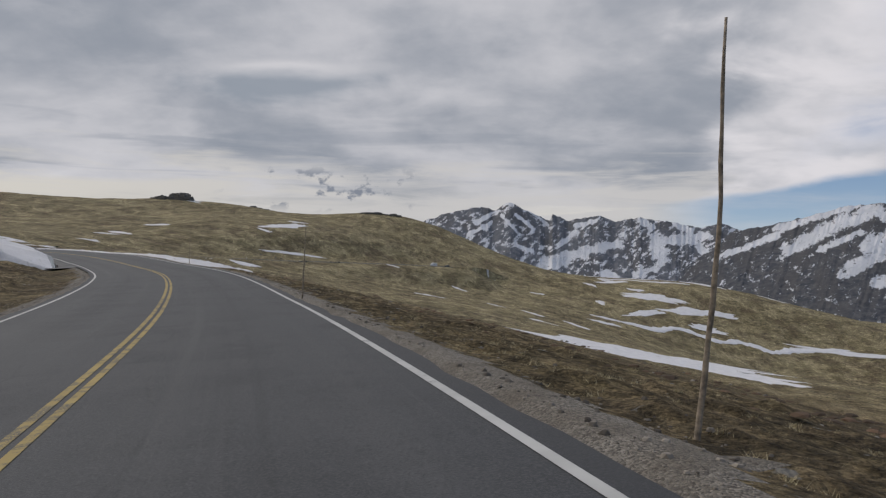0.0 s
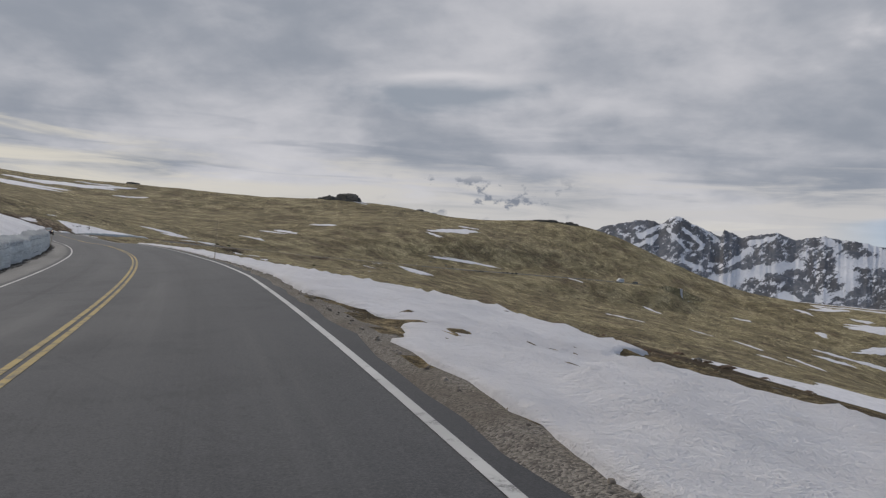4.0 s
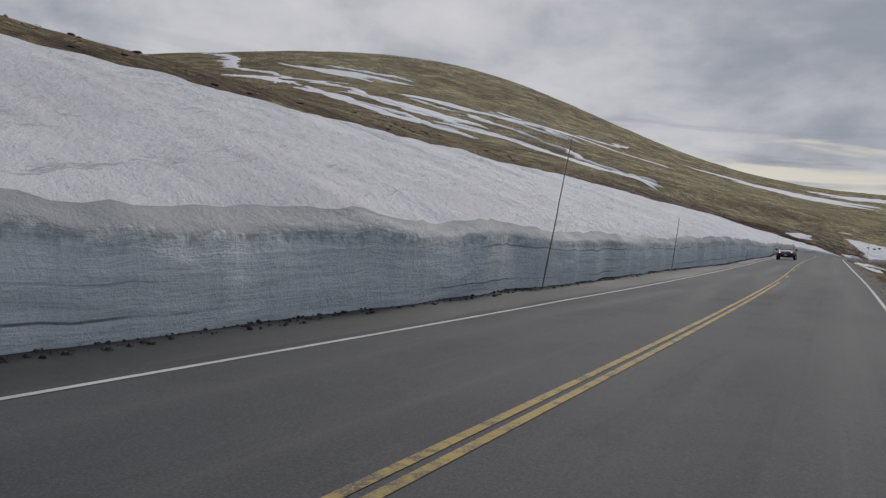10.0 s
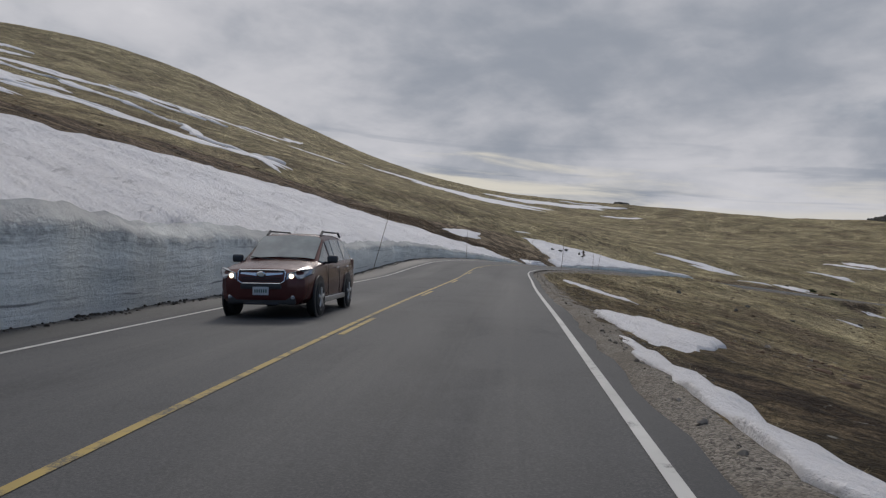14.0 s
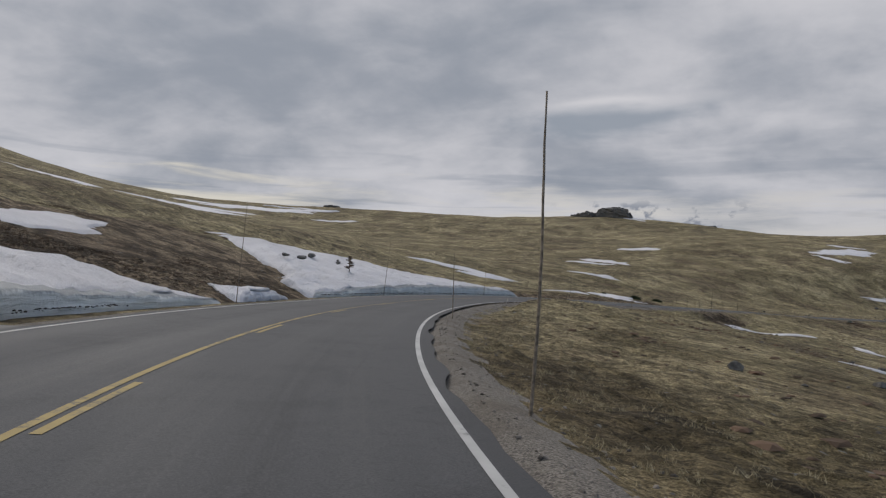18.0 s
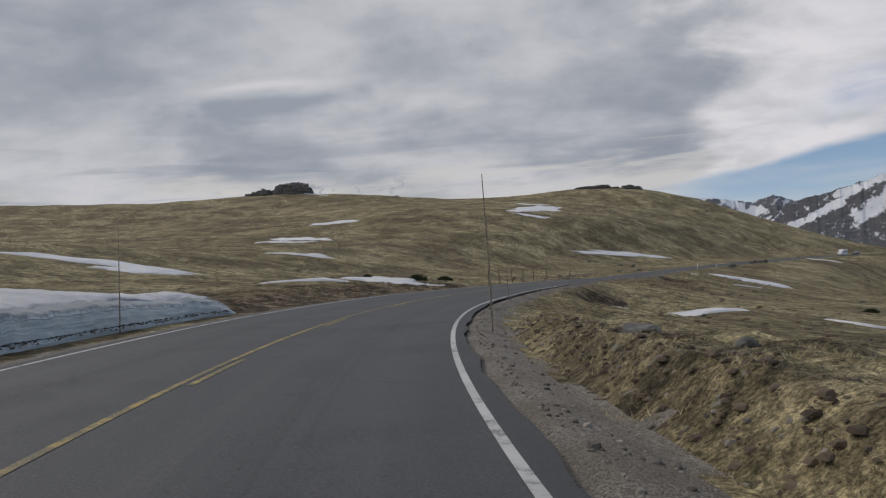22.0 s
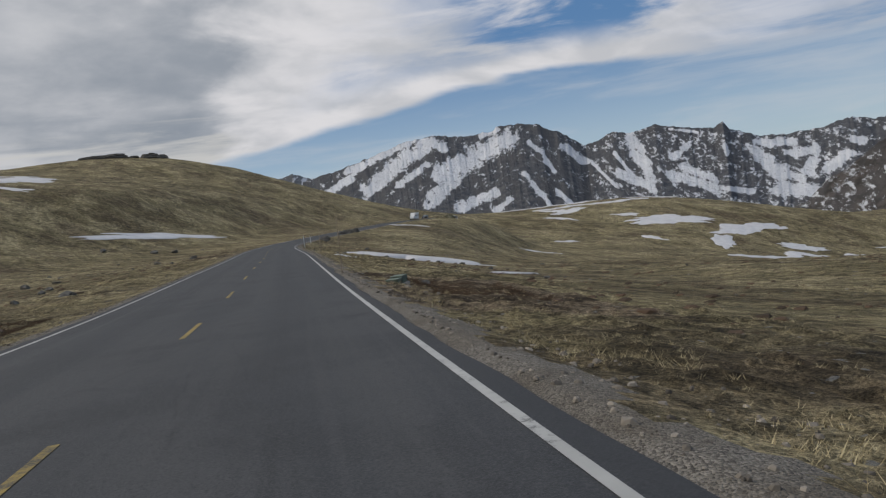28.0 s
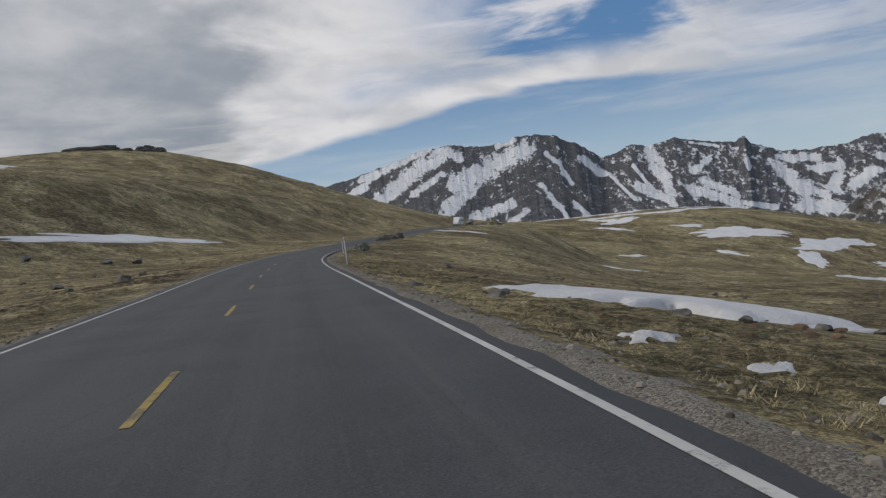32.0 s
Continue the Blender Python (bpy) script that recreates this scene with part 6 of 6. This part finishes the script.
def dead_conifer(x, y, z, tall, seed):
    """A stunted, browned young conifer standing out of the snow."""
    rng = random.Random(seed)
    tree = new("dead_conifer")
    tree.location = (x, y, z)
    trunk = bmesh.new()
    bmesh.ops.create_cone(trunk, segments=7, radius1=0.05, radius2=0.008, depth=tall + 0.3, cap_ends=True)
    bmesh.ops.translate(trunk, verts=trunk.verts, vec=(0, 0, (tall - 0.3) / 2))
    part("trunk", trunk, BARK, tree)
    nrng, roots = np.random.RandomState(seed), []
    for k in range(17):
        u = 0.12 + 0.85 * k / 17
        long, a = tall * 0.42 * (1.05 - u) * rng.uniform(0.6, 1.3), rng.uniform(0, 6.283)
        drop = rng.uniform(-0.15, 0.25)
        bm = bmesh.new()
        bmesh.ops.create_cone(bm, segments=5, radius1=0.016, radius2=0.004, depth=long, cap_ends=True)
        bmesh.ops.translate(bm, verts=bm.verts, vec=(0, 0, long / 2))
        bmesh.ops.rotate(bm, verts=bm.verts, matrix=Matrix.Rotation(a, 3, "Z") @ Matrix.Rotation(math.pi / 2 - drop, 3, "Y"))
        bmesh.ops.translate(bm, verts=bm.verts, vec=(0, 0, u * tall))
        part("branch", bm, BARK, tree)
        for j in range(16):
            w = long * (0.25 + 0.75 * j / 16)
            roots.append((math.cos(a) * w * math.cos(drop), math.sin(a) * w * math.cos(drop), u * tall + w * math.sin(drop)))
    v, f = scatter_blades(nrng, np.array(roots), np.full(len(roots), 0.10), np.full(len(roots), 0.010), 1.4, 7)
    mesh_object("needles", v, f, DEAD_NEEDLE).parent = tree
    return tagged(tree, "small browned dead conifer standing in the snow bank", "tree")


# ---- small roadside things ----
def fence_post(s, off, tall, seed):
    """A steel T-post: flange and web with studs, a spade plate at its foot."""
    rng = random.Random(seed)
    post = new("fence_post")
    p = at_road(s, off)
    post.matrix_world = pose(p[0], p[1], ground_at(p[0], p[1]) + 0.05, rng.uniform(-3, 3), rng.uniform(-3, 3), rng.uniform(0, 30))
    part("flange", box_mesh((0.05, 0.012, tall + 0.3), (0, 0, (tall - 0.3) / 2), 0.003, 1), STEEL, post)
    part("web", box_mesh((0.012, 0.045, tall + 0.3), (0, 0.027, (tall - 0.3) / 2), 0.003, 1), STEEL, post)
    for k in range(8):
        part("stud", box_mesh((0.018, 0.014, 0.016), (0, -0.011, tall * (0.15 + 0.11 * k)), 0.003, 1), STEEL, post)
    return tagged(post, "rusty dark steel fence post beside the road", "fence post", "fence posts")


def utility_box(x, y, turn):
    box = new("utility_box")
    box.matrix_world = pose(x, y, ground_at(x, y) + 0.02, 0, 0, turn)
    part("slab", box_mesh((0.92, 0.56, 0.14), (0, 0, -0.06), 0.02, 1), CONCRETE, box, "concrete footing slab")
    for x0, w, h in ((-0.23, 0.36, 0.19), (0.19, 0.44, 0.25)):
        cabinet = part("cabinet", box_mesh((w, 0.44, h), (x0, 0, h / 2), 0.015), GREEN_PAINT, box, "faded green steel cabinet")
        part("lid", box_mesh((w + 0.03, 0.48, 0.035), (x0, 0, 0.01 + h), 0.012), PALE_GREEN, cabinet, "pale green lid")
        part("door", box_mesh((w - 0.06, 0.02, h - 0.06), (x0, -0.226, h / 2), 0.006, 1), GREEN_PAINT, cabinet)
        part("latch", box_mesh((0.02, 0.02, 0.05), (x0 + w * 0.3, -0.24, h / 2), 0.004, 1), STEEL, cabinet)
    return tagged(box, "low green steel utility box on a concrete slab", "utility box")


def delineator(s, off, tall):
    post = new("delineator")
    p = at_road(s, off)
    post.matrix_world = pose(p[0], p[1], ground_at(p[0], p[1]) + 0.03, 0, 0, 20)
    part("stem", box_mesh((0.10, 0.018, tall + 0.2), (0, 0, (tall - 0.2) / 2), 0.006, 1), VAN_PAINT, post)
    part("reflector", box_mesh((0.08, 0.008, 0.18), (0, -0.013, tall - 0.15), 0.003, 1), CHROME, post, "pale reflector strip")
    return tagged(post, "pale thin roadside marker post", "marker post", "marker posts")


def clods(s0, s1, n, off0, off1, seed, label):
    """Dirty lumps fallen along the foot of the drift."""
    rng = np.random.RandomState(seed)
    s = rng.uniform(s0, s1, n)
    p = at_road(s, np.interp(s, *FOOT) + off0 + (off1 - off0) * rng.uniform(0, 1, n) ** 2.2 + 0.12 * ripple(s, s * 0, 6, seed))
    base, tri = stone_shape()
    v = base[None] * rng.uniform(0.6, 1.3, (n, len(base), 3)) * (0.012 + 0.045 * rng.uniform(0, 1, n) ** 3)[:, None, None] + p[:, None]
    ob = mesh_object("dirt_clods", v.reshape(-1, 3), (tri[None] + len(base) * np.arange(n)[:, None, None]).reshape(-1, 3), DIRT)
    return tagged(ob, label, "gravel", "", "stuff")

# ---- the place ----
build_ground()
build_verge("verge_right", 1, "gravel shoulder with dry grass beside the road")
build_verge("verge_left", -1, "gravel and earth bank beside the road")
ROAD_OBJECT = build_road()
snow_bank(140, 418, DRIFT_HEIGHT, DRIFT_TOP, DRIFT_REACH, "long snow drift with a plough-cut face beside the road")
snow_bank(418.8, 427, ([418, 422, 427], [0.22, 0.36, 0.16]), ([418, 427], [0.5, 0.4]), ([418, 422, 427], [1.4, 1.9, 0.9]), "small melting remnant of a snow bank", 3, 61, 0.012, 0.4, 0.5)
snow_bank(429.5, 478, ([429, 436, 445, 460, 470, 478], [0.16, 0.30, 0.66, 0.85, 0.75, 0.35]), ([429, 436, 441, 446, 455, 462, 470, 478], [0.5, 1.6, 3.4, 5.3, 4.1, 2.3, 1.1, 0.5]), ([429, 436, 441, 446, 455, 462, 470, 478], [1.5, 4.6, 10.5, 17, 14, 8.6, 4.2, 2.0]), "low melting snow bank with a cut edge", 3, 81, 0.010, 0.08, 0.4)
# the farthest rock is paler and bluer still: distance haze in its base colour
mountain("mountain_range", (-9, 35, 1), FAR_RANGE, 4700, -500, mountain_material("hazy_far_rock", (0.115, 0.125, 0.145), (0.185, 0.187, 0.200)), "distant dark rocky peaks streaked with snow", 40, 1400, SNOW_DISTANT, 0.045, 130)
mountain("mountain", (-165, 435, 2), NEAR_RANGE, 4300, -520, mountain_material("hazy_mountain_rock"), "broad rocky mountain with snowfields and a flat top", 60, 1900, SNOW_SHOULDER + SNOW_BOWL, 0.045, 150)
mountain("cliff", (-170, 436, 2), CLIFF, 2400, -420, mountain_material("cliff_rock", (0.06, 0.054, 0.050), (0.14, 0.122, 0.110)), "dark bare cliff below the snowy peaks", 90, 500, [(61.5, -3.4, 61.7, -3.7, 0.10), (63.6, -2.6, 63.8, -3.0, 0.08)])
for row in POLES_RIGHT:
    snow_pole(*row)
for row in POLES_LEFT:
    snow_pole(*row)

for k, row in enumerate(SNOW_FAR + SNOW_WEST + SNOW_MIDDLE + SNOW_PLAIN + SNOW_EAST):
    snow_patch(*row, seed=100 + k)
snow_patch(-126.2, 499.6, 19, 11, 22, 140, deep=0.42, label="thick patch of old snow lying in a hollow")
snow_strip(122.5, 148, ([122, 128, 148], [4.35, 4.3, 4.3]), ([122, 125, 131, 136, 148], [5.2, 6.2, 8.6, 12.0, 12.5]), 300, "white snow lying on the slope below the road", 0.12)
snow_strip(144, 240, ([144, 240], [4.25, 4.35]), ([144, 190, 226, 240], [12.5, 13.2, 13.0, 8.0]), 310, "broad white snow strip beside the gravel shoulder", 0.17)
snow_strip(298, 325.5, ([298, 312, 316, 321, 325], [5.25, 4.75, 4.5, 4.32, 4.3]), ([298, 310, 315, 319, 322, 325], [6.2, 5.5, 5.15, 4.9, 4.75, 4.7]), 320, "narrow strip of snow beside the gravel shoulder", 0.08)
snow_strip(322.3, 334.5, ([321, 325, 333], [4.75, 4.6, 4.75]), ([321, 324, 328, 331, 333], [5.6, 6.6, 7.6, 8.0, 6.6]), 330, "patch of snow on the grass beside the shoulder", 0.16)
snow_strip(368, 381, ([368, 381], [5.9, 6.1]), ([368, 373, 379, 381], [8.0, 12.0, 12.4, 9.5]), 340, "snow patch on the slope below the road", 0.12)
for row in SNOW_STREAKS:
    snow_streak(*row)

# ---- things along the road ----
compact_suv(326.9, -1.95, CAR_PAINT, "maroon compact sport utility car with lit headlights", -1)
camper_van(868, -1.8, -1)
compact_suv(884, -1.8, DARK_PAINT, "dark car following the camper van", -1, False)
for k, run in enumerate((521.7, 525.8, 529.8, 534.2, 538.9, 544.4)):
    fence_post(run, -4.9 - 0.1 * math.sin(k * 2.1), 1.65, 40 + k)
utility_box(-162.7, 442.2, 34)
delineator(657, 5.0, 1.9)
delineator(700, 4.9, 1.5)

# crags on the skyline
outcrop(-309, 888, [(-17, 2, 8, 2.8), (-11.5, -1, 10, 4.6), (-6, 3, 7, 3.0), (5, 0, 15, 6.6), (15, -2, 14, 6.8), (0, -4, 7, 3.6), (20, 2, 7, 4.2), (10, 5, 16, 7.2), (-22, 1, 6, 1.8)], "dark twin crag of great blocks on the skyline", 500)
outcrop(-219, 940, [(-11, 0, 8, 3), (-4, 0, 9, 2.3), (4, 2, 9, 2.0), (11, 1, 8, 1.4), (-15, 1, 5, 1.5), (21, 1, 4, 1.5)], "low broken rock outcrop on the ridge", 520)
outcrop(-64, 890, [(-20, 0, 12, 1.7), (-12, 2, 10, 1.9), (-27, 1, 9, 1.2), (6, 0, 9, 2.2), (12, -1, 7, 1.8), (-3, 1, 6, 0.8)], "pair of low rocky lumps on the hill", 540)
snow_streak(-300, 882, -272, 872, 5, 31)
outcrop(-532, 838, [(0, 0, 9, 2.2), (6, 1, 6, 1.6)], "small dark rock on the far ridge", 560)
outcrop(-104, 574, [(0, 0, 1.5, 0.7), (1.8, 2.5, 1.3, 0.6), (2.6, 4.6, 1.6, 0.8), (-0.6, -2.2, 0.9, 0.5), (4.0, 7.5, 1.2, 0.6)], "dark broken rocks at the edge of the bend", 580)
outcrop(-86, 600, [(0, 0, 1.8, 0.9), (3.2, 2.6, 1.7, 0.8), (5.6, 4.4, 1.5, 1.0), (-2.2, -2.5, 1.2, 0.6)], "dark rocks standing in the road cut", 600)

for k, (x, y, a, b, c) in enumerate(((-135.5, 491.6, 0.8, 0.6, 0.4), (-132, 492.0, 0.7, 0.6, 0.35), (-129.4, 491.0, 0.75, 0.6, 0.35), (-139.5, 495, 1.1, 0.8, 0.45), (-137.5, 497.5, 0.8, 0.7, 0.4), (-192.5, 335.5, 0.9, 0.7, 0.45), (-161.6, 442.2, 0.7, 0.5, 0.35), (-126.5, 490.5, 0.8, 0.6, 0.35), (-141, 497.0, 0.7, 0.6, 0.35))):
    boulder(x, y, (a, b, c), 700 + k)
for k, (s, off, w) in enumerate(((452.5, 6.4, 0.5), (455.0, 7.2, 0.8), (459.5, 6.9, 0.55), (461.5, 7.6, 0.7), (463.8, 7.2, 0.6), (449.5, 6.6, 0.4))):
    q = at_road(s, off)
    boulder(q[0], q[1], (w * 0.6, w * 0.48, w * 0.32), 900 + k, "brown stone in the earth bank beside the shoulder")
rock_rng = random.Random(9)
for k, (x, y, w) in enumerate(((-131, 610.7, 2.3), (-126.3, 610.5, 2.2), (-142.3, 609, 2.0), (-140.5, 544.8, 1.6), (-145.3, 549.1, 1.3), (-136, 560, 1.2))):
    boulder(x, y, (w, w * 0.8, w * 0.55), 880 + k)
for k in range(26):
    q = at_road(rock_rng.uniform(560, 740), rock_rng.uniform(-34, -9))
    w = rock_rng.uniform(0.4, 1.3)
    boulder(q[0], q[1], (w, w * rock_rng.uniform(0.6, 1), w * rock_rng.uniform(0.4, 0.65)), 720 + k)
for k in range(40):
    q = at_road(rock_rng.uniform(60, 720), rock_rng.uniform(14, 60))
    w = rock_rng.uniform(0.3, 1.0)
    boulder(q[0], q[1], (w, w * rock_rng.uniform(0.6, 1), w * rock_rng.uniform(0.4, 0.65)), 760 + k)

for k, (x, y, w, h) in enumerate(((-198.0, 401.6, 1.6, 0.72), (-195.3, 408.0, 1.5, 0.5), (-202.6, 398.3, 0.55, 0.35), (-151.5, 405.0, 1.2, 0.4))):
    bush(x, y, w, h, 800 + k)

# rocks, earth and a small dead tree breaking through the second snow bank
for k, (s, off, w, h, lift) in enumerate(((442.4, -12.6, 1.9, 0.9, 2.85), (445.3, -13.4, 2.1, 1.0, 3.1), (446.8, -11.6, 1.4, 0.7, 2.6), (440.5, -13.0, 1.8, 0.8, 3.0), (448.2, -12.4, 0.9, 0.5, 2.85))):
    q = at_road(s, off)
    ob = boulder(q[0], q[1], (w * 0.45, w * 0.34, h * 0.42), 820 + k, "brown rock breaking through the melting snow bank")
    ob.location.z = q[2] + lift - 0.22
q = at_road(444.4, -9.4)
dead_conifer(q[0], q[1], q[2] + 1.7, 1.25, 5)

stick = bmesh.new()
bmesh.ops.create_cone(stick, segments=7, radius1=0.022, radius2=0.015, depth=0.5, cap_ends=True)
me = bpy.data.meshes.new("stick")
stick.to_mesh(me)
stick.free()
me.materials.append(BLEACHED)
stick_object = new("stick", me)
q = at_road(440.6, 4.45)
stick_object.matrix_world = pose(q[0], q[1], ground_at(q[0], q[1]) + 0.22, 32, 10, 40)
tagged(stick_object, "short bleached stick leaning on the gravel shoulder", "stick")

# ---- grass, heath, gravel ----
grass("dry_grass", 70000, 50, 690, 4.9, 15, 0.055, STRAW, "straw-coloured dry grass tufts on the verge", 901, -0.4, 20)
grass("heath", 8000, 50, 690, 6.0, 19, 0.07, HEATH, "low dark brown heath clumps between the grass", 905, 0.45, 12)
grass("verge_grass", 24000, 360, 640, 4.9, 8.5, 0.085, STRAW, "pale straw grass along the edge of the gravel", 907, -0.1, 14)
grass("heath_hollow", 2600, 566.5, 573.5, 6.3, 9.8, 0.12, HEATH, "reddish brown heath filling the hollow beside the box", 909, -0.9, 16)
grass("heath_verge", 6000, 476, 522, 5.4, 14, 0.09, HEATH, "brown heath and dead stalks on the low verge", 914, -0.3, 12, (-1,), 1.0)
grass("heath_slope", 13000, 392, 431, 7.0, 24, 0.11, HEATH, "dark brown heath on the slope above the road", 913, -1.2, 14, (-1,), 1.0)
stones("gravel_stones", 42000, 50, 690, 4.15, 5.7, 0.012, 0.050, "loose gravel on the road shoulder", 911, PEBBLE)
stones("shoulder_rubble", 7000, 430, 690, 4.2, 5.9, 0.022, 0.075, "larger grey and tan stones in the gravel shoulder", 912, PEBBLE, "rubble")
stones("scattered_stones", 3600, 50, 700, 5.2, 60, 0.03, 0.15, "pale stones scattered over the tundra", 915, PEBBLE)
stones("cushion_plants", 42000, 50, 860, 9.0, 230, 0.08, 0.36, "dark cushion plants dotted over the tundra", 917, HEATH, "plants", 0.4, 1.3)
clods(142, 407, 9000, -0.05, 0.55, 921, "dark dirt clods along the foot of the snow wall")
clods(431, 476, 1800, -0.05, 0.6, 925, "dirt clods along the foot of the low bank")
stones("bare_earth", 14000, 396, 446, 6.8, 17, 0.02, 0.12, "bare brown earth and rubble on the cut bank", 931, EARTH, "rubble", 0.7, 1.0, (-1,))
stones("bank_rubble", 3200, 438, 468, 5.0, 6.6, 0.012, 0.09, "loose earth and rubble on the small bank", 935, EARTH, "rubble", 0.7, 1.0, (1,))
